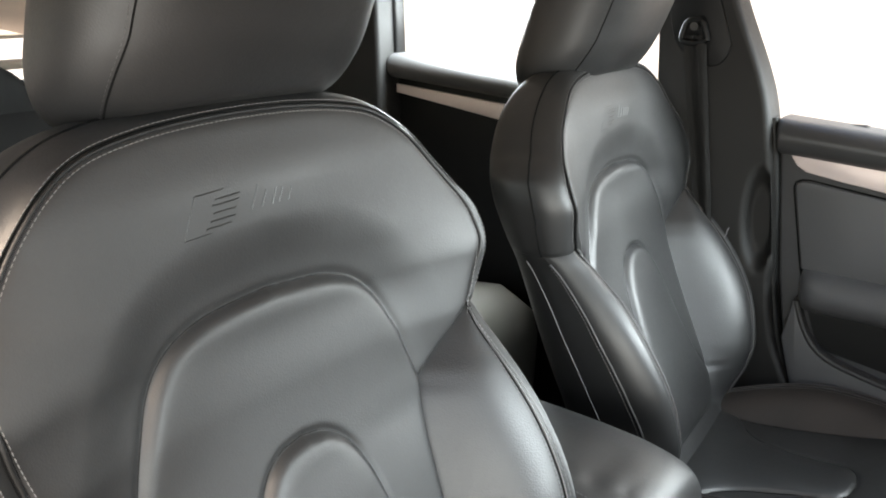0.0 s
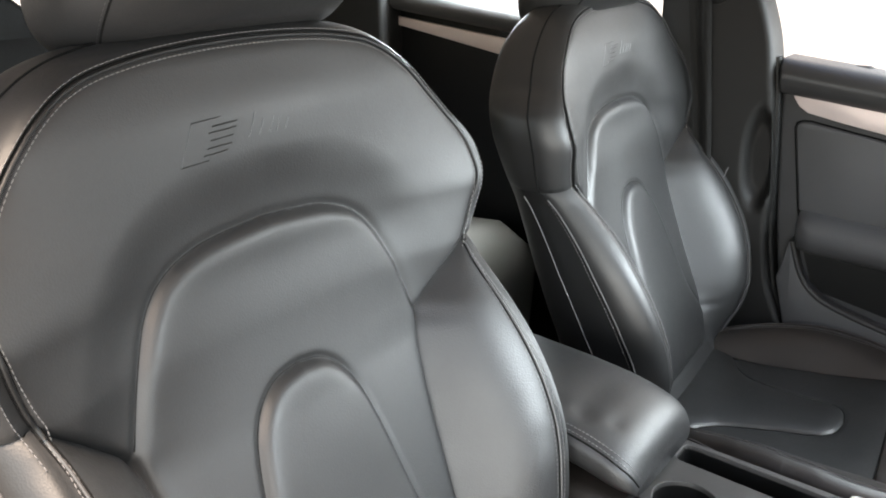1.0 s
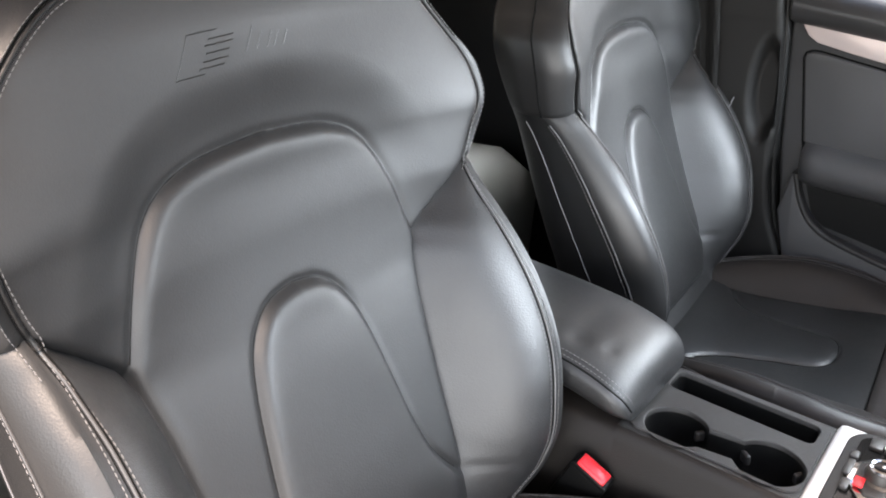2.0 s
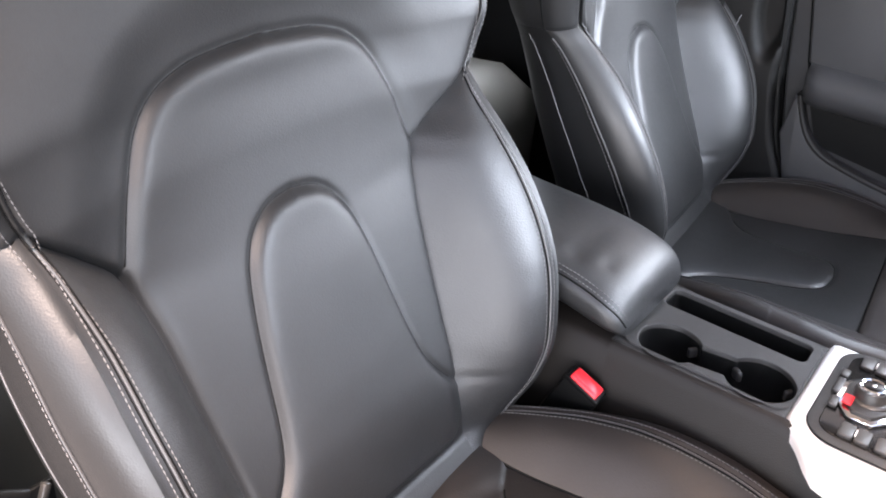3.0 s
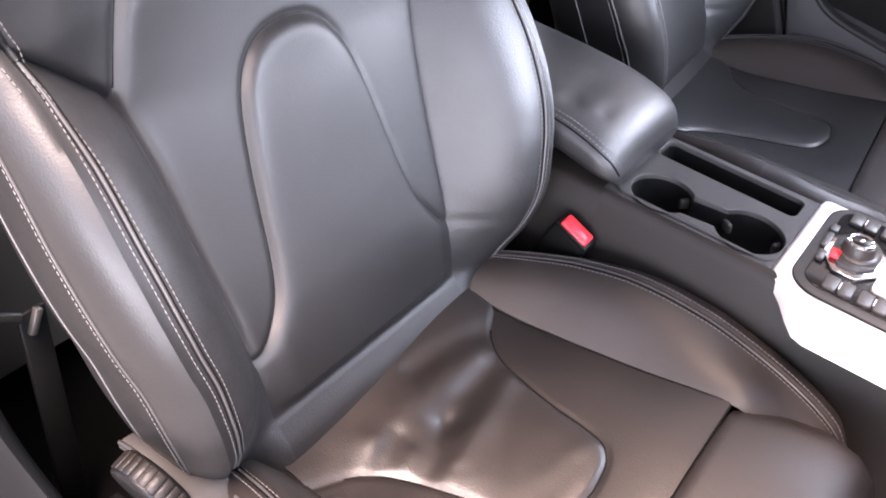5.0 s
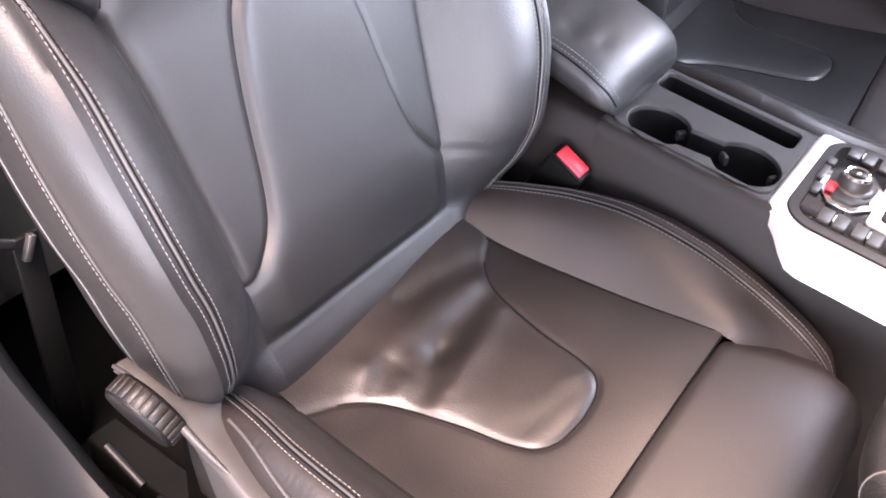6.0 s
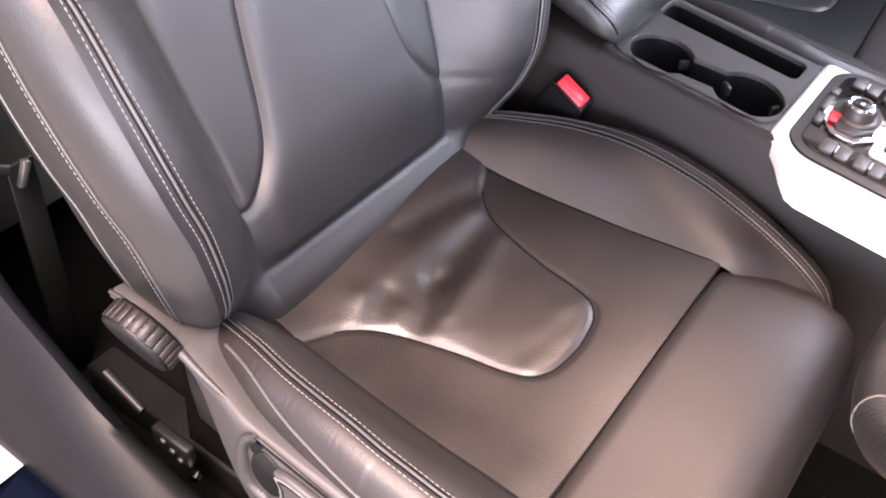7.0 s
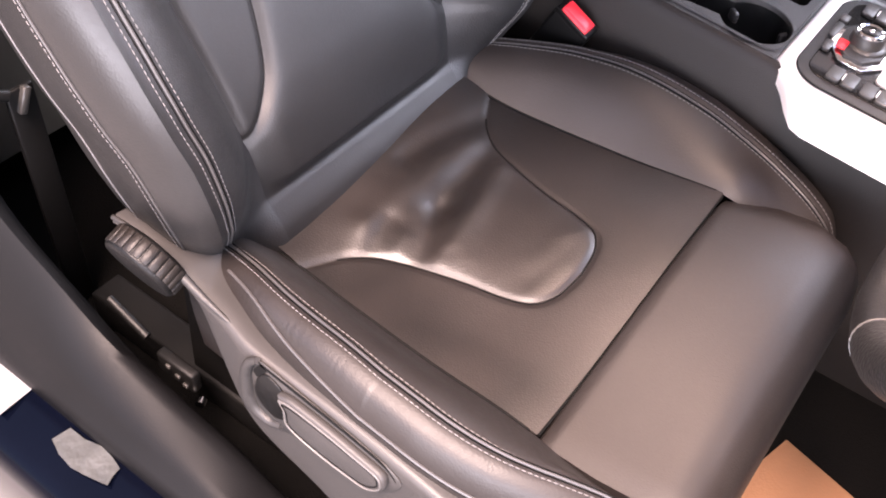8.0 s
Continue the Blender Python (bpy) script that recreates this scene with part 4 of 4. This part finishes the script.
part("armrest_stitching", stitches(np.array([l[30] for l in AR[3:]]) + [-0.0002, 0, 0.0004]), THREAD, arm)
part("armrest_seam", tube(np.array([l[34] for l in AR[2:]]) + [0.0006, 0, 0], 0.0012, 6), SEAM, arm)
part("armrest_hinge", box((0.29, 0.02, 0.60), (0.44, 0.30, 0.655), 0.008), PLASTIC_BLACK, arm)

# ---- belt buckle ----
buckle = thing("belt_buckle", (0.245, -0.08, 0.40), "black seat belt buckle with red release button", "buckle")
tip = Matrix.Translation((0.250, -0.086, 0.568)) @ Matrix.Rotation(radians(28), 4, "X") @ Matrix.Rotation(radians(-12), 4, "Y")
part("buckle_body", moved(box((-0.013, -0.024, -0.10), (0.013, 0.024, -0.001), 0.004), tip), PLASTIC_BLACK, buckle)
rb = part("release_button", moved(box((-0.0095, -0.0185, -0.008), (0.0095, 0.0185, 0.0035), 0.0025), tip), RED, buckle, "bright red button")
part("button_step", moved(box((-0.005, -0.015, 0.003), (0.006, 0.015, 0.0048), 0.001, 1), tip), RED, rb)
part("button_frame", moved(box((-0.0125, -0.0235, -0.006), (-0.0108, 0.0235, 0.003), 0.0006, 1), tip), PLASTIC_BLACK, buckle)


# ---- body of the car ----
def wall(name, lo, hi, mat, label, category="car body", r=0.01):
    return solid(name, box(lo, hi, r), mat, label, category, "structure")


wall("floor", (-0.29, -1.05, 0.18), (1.12, 1.3, 0.252), CARPET_SHADE, "black carpeted car floor", "floor")
# unseen headliner, its front pulled forward to shade headrest and upper backrest
loops = []
for y, z in ((-0.54, 1.212), (-0.42, 1.262), (-0.34, 1.288), (-0.16, 1.315), (0.0, 1.315), (0.5, 1.32), (1.0, 1.30), (1.5, 1.25), (1.9, 1.19)):
    low = [(0.37 + 0.66 * k, y, z - 0.075 * abs(k) ** 3.5) for k in np.linspace(-1, 1, 25)]
    loops.append(low + [(0.37 + 0.72 * k, y, z + 0.05 - 0.05 * abs(k) ** 3.5) for k in np.linspace(1, -1, 25)])
solid("ceiling", loft(loops), FABRIC, "pale cloth headliner over the seats", "ceiling", "structure")
skin = []
for l in loops:
    top = l[25:]
    skin.append([(x, y, z + 0.004) for x, y, z in top] + [(x, y, z + 0.012) for x, y, z in top[::-1]])
solid("roof", loft(skin), PAINT, "glossy dark blue painted car roof", "roof", "structure")
wall("wall_front", (-0.34, -1.16, 0.18), (1.12, -1.02, 0.97), BODY_INNER, "plain dark front bulkhead", "wall")
# dashboard added out of view to keep low front sky off the backrest
loops = [[(x, y, z) for y, z in ((-1.02, 0.45), (-0.80, 0.47), (-0.71, 0.60), (-0.68, 0.74), (-0.685, 0.85), (-0.72, 0.905), (-0.80, 0.93), (-1.02, 0.945))] for x in (-0.28, 0.0, 0.4, 0.8, 1.05)]
solid("dashboard", loft(loops), BODY_INNER, "unseen plain dark dashboard that blocks low front light", "dashboard", "structure")
# housing made up to carry the warm fill
solid("fill_housing", box((0.03, -0.30, 1.25), (0.31, -0.14, 1.315), 0.012, 3), FABRIC, "pale housing added for the unseen warm fill lamp", "ceiling lamp")
# out of view; thickened and panelled to cut light on the upper backrest
solid("pillar_front", join(tube([(1.005, -0.40, 1.205), (1.055, -0.66, 1.09), (1.055, -1.05, 0.93)], 0.055, 12), box((1.085, -1.05, 0.85), (1.125, -0.74, 1.03), 0.01)), BODY_INNER, "unseen dark windscreen pillar with a panel that blocks light", "pillar", "structure")
wall("wall_rear_side", (-0.34, 0.36, 0.20), (-0.27, 1.9, 1.02), BODY_INNER, "plain dark inner side wall", "wall")
wall("pillar_driver", (-0.36, 0.24, 0.46), (-0.29, 0.37, 1.27), BODY_INNER, "dark trimmed pillar beside the driver seat", "pillar")
wall("wall_rear", (-0.34, 1.85, 0.20), (1.12, 1.92, 1.02), BODY_INNER, "plain dark rear wall", "wall")
solid("kraft_floor_mat", moved(box((-0.24, -0.80, 0.2525), (0.138, -0.470, 0.256), 0.001, 1), Matrix.Translation((0.1475, -0.4778, 0)) @ Matrix.Rotation(radians(-14.6), 4, "Z") @ Matrix.Translation((-0.138, 0.470, 0))), KRAFT, "brown kraft paper mat on the driver's floor", "floor mat")

# passenger door
SL = 0.119
door = thing("door_1", (1.10, -0.45, 0.30), "closed passenger door, dark padded panel with pale metal strip", "door", kind="structure")
line = [(-0.003, 0.995), (-0.006, 0.90), (-0.016, 0.72), (-0.028, 0.62), (-0.055, 0.518), (-0.08, 0.40), (-0.10, 0.31), (-0.98, 0.31), (-0.98, 0.88)]
part("door_body", prism(line, facing(1.145), 0.055, 0.006, 2), DOOR_TRIM, door)


def top_roll(y0, y1, z0, slope, x):
    loops = []
    for y in (y0, y0 - 0.006, y1):
        e = 0.8 if y == y0 else 1
        z = z0 + slope * y
        P = [(x - 0.038 * e * math.sin(t) ** 0.8 if math.sin(t) > 0 else x, y, z - 0.030 + 0.030 * math.cos(t)) for t in np.linspace(0, math.pi, 16)]
        loops.append(P + [(x + 0.05, y, z - 0.06), (x + 0.05, y, z)])
    return loft(loops)


part("window_ledge", top_roll(-0.005, -0.98, 0.998, SL, 1.092), DOOR_TRIM, door, "rounded soft window ledge")
strip = [(-0.024, 0.941), (-0.029, 0.930), (-0.037, 0.918), (-0.052, 0.908), (-0.108, 0.896), (-0.168, 0.885), (-0.60, 0.80), (-0.60, 0.845), (-0.162, 0.924), (-0.091, 0.936), (-0.036, 0.943)]
part("metal_strip", prism(strip[::-1], facing(1.088), 0.008, 0.002), STRIP, door, "pale brushed metal strip")
frame_line = [(-0.031, 0.880), (-0.034, 0.890), (-0.043, 0.8945), (-0.057, 0.895), (-0.17, 0.875), (-0.60, 0.788), (-0.60, 0.66), (-0.060, 0.70), (-0.050, 0.74)]
part("panel_gap", prism(frame_line[::-1], facing(1.091), 0.002, 0), SEAM, door, smooth=False)
pad_line = [(-0.034, 0.880), (-0.037, 0.888), (-0.045, 0.8915), (-0.057, 0.892), (-0.17, 0.872), (-0.60, 0.785), (-0.60, 0.690), (-0.193, 0.721), (-0.126, 0.731), (-0.060, 0.736), (-0.053, 0.741)]
part("padded_insert", prism(pad_line[::-1], facing(1.092), 0.007, 0.004, 3), DOOR_TRIM, door, "dark padded insert")


def ledge():
    loops = []
    for y in (-0.058, -0.066, -0.09, -0.60):
        z = 0.742 + 0.085 * (y + 0.057)
        w = 0.03 if y == -0.058 else 0.055 if y == -0.066 else 0.07
        loops.append([(1.10, y, z), (1.092 - w * 0.3, y, z - 0.002), (1.092 - w * 0.85, y, z - 0.014), (1.092 - w, y, z - 0.03), (1.092 - w * 0.96, y, z - 0.048), (1.092 - w * 0.75, y, z - 0.060), (1.092 - w * 0.4, y, z - 0.064), (1.10, y, z - 0.066)])
    return loft(loops)


part("door_armrest", ledge(), DOOR_TRIM, door, "long door armrest")
lip = curve([(-0.056, 0.69), (-0.066, 0.655), (-0.082, 0.62), (-0.11, 0.594), (-0.16, 0.575), (-0.23, 0.556), (-0.40, 0.52), (-0.62, 0.49)], 40)
part("door_pocket", prism([(-0.050, 0.69)] + [tuple(q) for q in lip] + [(-0.62, 0.33), (-0.10, 0.33), (-0.058, 0.518), (-0.034, 0.62)], facing(1.092), 0.035, 0.004, 3), DOOR_TRIM, door, "dark map pocket front")
part("pocket_rim", tube([(1.060, y, z) for y, z in lip], 0.005, 8), PLASTIC_GREY, door)
# thin black plate paints the shade inside the pocket's hollow
part("pocket_shade", prism([(-0.062, 0.685), (-0.62, 0.66), (-0.62, 0.48), (-0.09, 0.60)], facing(1.0915), 0.002), PLASTIC_BLACK, door)
part("door_seal", tube([(1.078, y, z) for y, z in curve([(0.006, 0.998), (-0.002, 0.90), (-0.010, 0.72), (-0.022, 0.62), (-0.049, 0.518), (-0.074, 0.40)], 40)], 0.009, 8), PLASTIC_BLACK, door)

# pillar between the doors
Y_FRONT = spline([0.30, 0.529, 0.618, 0.719, 0.749, 0.943, 1.009, 1.191, 1.37], [-0.09, -0.052, -0.022, -0.011, -0.013, 0.0, 0.007, 0.068, 0.128])
pillar = thing("pillar_1", (1.08, 0.1, 0.30), "dark trimmed pillar between the passenger doors", "pillar", kind="structure")


def pillar_face(z0, z1, x, bowl):
    rows = []
    for z in np.linspace(z0, z1, 90):
        f = float(Y_FRONT(z))
        row = [(x + 0.07, f - 0.0, z), (x + 0.012, f + 0.000, z), (x + 0.004, f + 0.003, z)]
        for y in np.linspace(f + 0.008, 0.20, 50):
            d = 0.0
            if bowl:
                a, b = (y - 0.014) / 0.028, (z - 0.825) / 0.088
                r = math.sqrt(a * a + b * b)
                d = 0.020 * float(step((1.12 - r) / 0.5))
            row.append((x + d, y, z))
        row.append((x + 0.07, 0.205, z))
        rows.append(row)
    return grid(rows, flip=True)


part("pillar_lower", pillar_face(0.30, 0.950, 1.052, True), PILLAR_TRIM, pillar, "dark lower trim with scooped recess")
part("pillar_upper", pillar_face(0.944, 1.37, 1.047, False), PILLAR_TRIM, pillar, "dark upper trim")
slot_line = curve([(0.072, 1.12), (0.082, 1.095), (0.105, 1.082), (0.15, 1.10), (0.175, 1.14), (0.185, 1.24), (0.13, 1.27), (0.10, 1.21), (0.072, 1.12)], 40)[:-1]
part("belt_slot", prism(slot_line, facing(1.049), 0.006, 0.002), PLASTIC_BLACK, pillar, "black belt height slot")
belt = thing("seat_belt", (1.03, 0.1, 0.40), "dark woven seat belt hanging from the pillar", "seat belt")
belt.location.y += 0.014
rows = []
for z, y, w, x in ((1.135, 0.117, 0.017, 1.030), (1.11, 0.115, 0.020, 1.026), (1.0, 0.106, 0.0185, 1.028), (0.82, 0.090, 0.0155, 1.030), (0.60, 0.073, 0.015, 1.033), (0.40, 0.06, 0.015, 1.034)):
    rows.append([(x + 0.004 * math.sin(3 * k) + 0.0015, y + w * k, z) for k in np.linspace(-1, 1, 7)])
top_side, under = grid(rows), grid([[(a + 0.0014, b, c_) for a, b, c_ in r] for r in rows], flip=True)
part("webbing", join(top_side, under), WEBBING, belt)
part("belt_loop", tube([(1.030, y, z) for y, z in curve([(0.095, 1.128), (0.117, 1.122), (0.14, 1.130), (0.128, 1.158), (0.108, 1.160), (0.095, 1.128)], 30)[:-1]], 0.0055, 8, closed=True), PLASTIC_BLACK, belt, "black plastic belt loop")
part("loop_pin", tube([(1.042, 0.117, 1.150), (1.024, 0.117, 1.150)], 0.007, 16), BUTTON, belt, "steel pin")

# panel added to stop outside light leaking between pillar and door
wall("gap_backing", (1.115, -0.14, 0.30), (1.15, 0.24, 0.985), BODY_INNER, "dark backing panel added behind the door gap", "door frame")

# rear door and what stands behind
rear = thing("door_2", (1.10, 0.5, 0.30), "closed rear door, dark panel with pale strip", "door", kind="structure")
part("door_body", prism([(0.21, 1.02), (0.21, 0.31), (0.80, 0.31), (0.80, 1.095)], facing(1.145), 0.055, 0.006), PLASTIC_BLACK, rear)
loops = []
for y in (0.205, 0.50, 0.80):
    z = 1.098 + 0.127 * (y - 0.792)
    loops.append([(1.092 - 0.038 * math.sin(t) ** 0.8, y, z - 0.026 + 0.026 * math.cos(t)) for t in np.linspace(0.001, math.pi - 0.001, 14)] + [(1.14, y, z - 0.052), (1.14, y, z)])
part("window_ledge", loft(loops), DOOR_TRIM, rear, "rounded soft window ledge")
part("metal_strip", prism([(0.80, 1.034), (0.80, 1.016), (0.541, 0.967), (0.25, 0.91), (0.25, 0.955), (0.541, 1.001)], facing(1.092), 0.008, 0.002), STRIP, rear, "pale metal strip")
part("window_frame", box((1.085, 0.795, 1.08), (1.12, 0.83, 1.37), 0.006), PLASTIC_BLACK, rear)
wall("pillar_2", (1.03, 0.803, 0.30), (1.12, 1.55, 1.27), BODY_INNER, "dark rear corner pillar", "pillar")
bench = thing("rear_seat", (0.37, 0.95, 0.25), "grey leather rear bench seat behind the front seats", "rear seat")
loops = []
for x in np.linspace(-0.24, 1.07, 30):
    e = min(1, (x + 0.24) / 0.05, (1.07 - x) / 0.05)
    e = math.sqrt(max(0, 1 - (1 - e) ** 2))
    loops.append([(x, 0.47, 0.30), (x, 0.450, 0.54), (x, 0.462, 0.585 + 0.03 * e), (x, 0.51, 0.615 + 0.03 * e), (x, 0.75, 0.605 + 0.03 * e), (x, 1.05, 0.57), (x, 1.05, 0.30)])
part("bench_cushion", loft(loops), REAR_LEATHER, bench)
loops = []
for x in np.linspace(-0.24, 1.07, 30):
    e = min(1, (x + 0.24) / 0.05, (1.07 - x) / 0.05)
    e = math.sqrt(max(0, 1 - (1 - e) ** 2))
    loops.append([(x, 1.00, 0.40), (x, 0.985 - 0.02 * e, 0.60), (x, 1.06 - 0.02 * e, 0.80), (x, 1.15, 1.005 + 0.01 * e), (x, 1.19, 1.035 + 0.01 * e), (x, 1.25, 1.01), (x, 1.2, 0.40)])
# near-black colour stands for shade on the bench's back
part("bench_back", loft(loops), REAR_SHADED, bench, "rear leather backrest, shade put in its colour")
loops = []
for q in np.linspace(-1, 1, 25):
    h = 0.100 * (1 - abs(q) ** 3.5) ** 0.5 + 0.004
    x = 0.22 + 0.262 * q
    loops.append([(x, 1.165, 1.025), (x, 1.160, 1.025 + 0.75 * h), (x, 1.175, 1.025 + h), (x, 1.215, 1.025 + h), (x, 1.235, 1.025 + 0.7 * h), (x, 1.235, 1.025)])
part("bench_headrest", loft(loops), REAR_SHADED, bench, "low rear headrest, shade put in its colour")
wall("parcel_shelf", (-0.27, 1.24, 1.0), (1.03, 1.86, 1.035), SHELF, "pale cloth parcel shelf", "shelf")
wall("window_1", (-0.30, 1.86, 1.06), (1.10, 1.90, 1.085), SHELF, "pale lower frame of the rear window", "window")
wall("trim", (-0.30, 1.93, 1.135), (1.10, 1.97, 1.155), SHELF, "pale rear lid edge", "trim")

# sill on the driver's side
Z_IN = spline([-1.0, -0.30, -0.144, -0.079, -0.011, 0.06, 0.122, 0.156, 0.186, 0.22, 0.26, 0.32], [0.355, 0.36, 0.366, 0.390, 0.405, 0.425, 0.465, 0.486, 0.51, 0.56, 0.70, 0.90])
loops = []
for y in np.linspace(-1.0, 0.30, 90):
    zi = float(Z_IN(y))
    q = max(0.0, y) ** 1.5 * 0.35
    zo = 0.372 + 0.35 * max(0, zi - 0.47)
    loops.append([(-0.255, y, 0.255), (-0.272, y, zi - 0.03), (-0.282, y, zi - 0.006), (-0.290, y, zi), (-0.300, y, zi * 0.85 + zo * 0.15 + 0.004), (-0.318, y, zi * 0.45 + zo * 0.55 + 0.008), (-0.329, y, zi * 0.2 + zo * 0.8 + 0.007), (-0.331, y, zi * 0.18 + zo * 0.82 + 0.003), (-0.340, y, zo + 0.001), (-0.344, y, zo - 0.006), (-0.342, y, 0.33), (-0.30, y, 0.255)])
sill = solid("sill", loft(loops), RUBBER, "grey plastic door sill trim, shade put in its colour", "sill", "structure")
loops = []
for y in np.linspace(-1.3, 0.9, 12):
    loops.append([(-0.33, y, 0.10), (-0.33, y, 0.345), (-0.35, y, 0.343), (-0.385, y, 0.337), (-0.397, y, 0.332), (-0.403, y, 0.322), (-0.405, y, 0.30), (-0.41, y, 0.22), (-0.40, y, 0.12)])
solid("painted_sill", loft(loops), PAINT, "glossy dark blue painted outer sill", "sill", "structure")
label_ = solid("paper_label", prism([(-0.3425, 0.200), (-0.3775, 0.200), (-0.3790, 0.1275), (-0.3430, 0.1285), (-0.3395, 0.1555)], Matrix.Translation((0, 0, 0.3455)), 0.0006), PAPER, "white printed paper label stuck on the blue sill", "label")
for k in range(4):
    part("print_bar", box((-0.3475 - 0.007 * k, 0.150, 0.3460), (-0.3455 - 0.007 * k, 0.195 - 0.012 * (k % 2), 0.3464), 0), INK, label_)
solid("tape_patch", prism([(-0.3659, 0.0693), (-0.372, 0.052), (-0.3742, 0.0328), (-0.3716, 0.0167), (-0.3690, 0.006), (-0.3659, -0.0067), (-0.3560, -0.003), (-0.3478, -0.002), (-0.3440, 0.013), (-0.3428, 0.0288), (-0.3474, 0.0464), (-0.3476, 0.0659)], Matrix.Translation((0, 0, 0.3455)), 0.0006), TAPE, "crumpled pale tape patch on the blue sill", "tape")

# steering wheel
sw = thing("steering_wheel", (0.0, -0.58, 0.80), "black leather steering wheel with perforated grip", "steering wheel")
tilt = Matrix.Translation((-0.010, -0.555, 0.822)) @ Matrix.Rotation(radians(25), 4, "X")
def rim_arc(d0, d1, n):
    return [tuple(tilt @ Vector((0.180 * math.cos(t), 0, 0.180 * math.sin(t)))) for t in np.radians(np.linspace(d0, d1, n))]


for d0, d1 in ((242, 298), (-30, 205)):
    part("rim", tube(rim_arc(d0, d1, 60), 0.0175, 20), LEATHER_SIDE, sw, "smooth leather grip")
for d0, d1 in ((205, 242), (298, 330)):
    part("rim", tube(rim_arc(d0, d1, 40), 0.0175, 20), PERFORATED, sw, "perforated leather grip")
for d in (205, 242, 298, 330):
    part("rim_seam", tube(rim_arc(d - 0.35, d + 0.35, 3), 0.0181, 20), SILVER_GREY, sw)
part("hub", moved(box((-0.075, -0.02, -0.06), (0.075, 0.035, 0.06), 0.02, 4), tilt), PLASTIC, sw)
for q in ((-0.17, -0.06, 0.0), (0.06, 0.17, 0.0)):
    part("spoke", moved(box((q[0], -0.008, -0.03), (q[1], 0.010, 0.02), 0.006, 3), tilt), SILVER, sw)
part("spoke", moved(box((-0.02, -0.008, -0.17), (0.02, 0.010, -0.05), 0.006, 3), tilt), SILVER, sw)
part("column", tube([tuple(tilt @ Vector((0, -0.03, 0))), tuple(tilt @ Vector((0, -0.30, 0)))], 0.04, 16), PLASTIC_BLACK, sw)

# belt anchor by the driver seat, in the rear footwell
anchor = thing("belt_anchor", (-0.20, 0.25, 0.50), "dark belt anchor with a steel clip beside the driver seat", "belt anchor")
part("clip", moved(box((-0.004, -0.004, -0.014), (0.004, 0.004, 0.014), 0.001, 1), Matrix.Translation((-0.200, 0.25, 0.548)) @ Matrix.Rotation(radians(25), 4, "Y")), BUTTON, anchor, "dull steel clip")
part("guide", tube([(-0.27, 0.26, 0.576), (-0.24, 0.255, 0.574), (-0.214, 0.25, 0.560)], 0.006, 8), PLASTIC_BLACK, anchor)
part("strap", box((-0.215, 0.252, 0.256), (-0.185, 0.258, 0.56), 0.002), PLASTIC_BLACK, anchor)

solid("ground", ([(-80, -80, 0), (80, -80, 0), (80, 80, 0), (-80, 80, 0)], [(0, 1, 2, 3)]), GROUND, "grey concrete ground under the car", "ground", "structure")

# backdrop added to keep the windows white and tame reflections; no wall is known
wall("far_backdrop", (6.0, -16.0, 0.0), (6.3, 16.0, 5.0), BACKDROP_WHITE, "plain white backdrop added beyond the passenger windows", "wall")
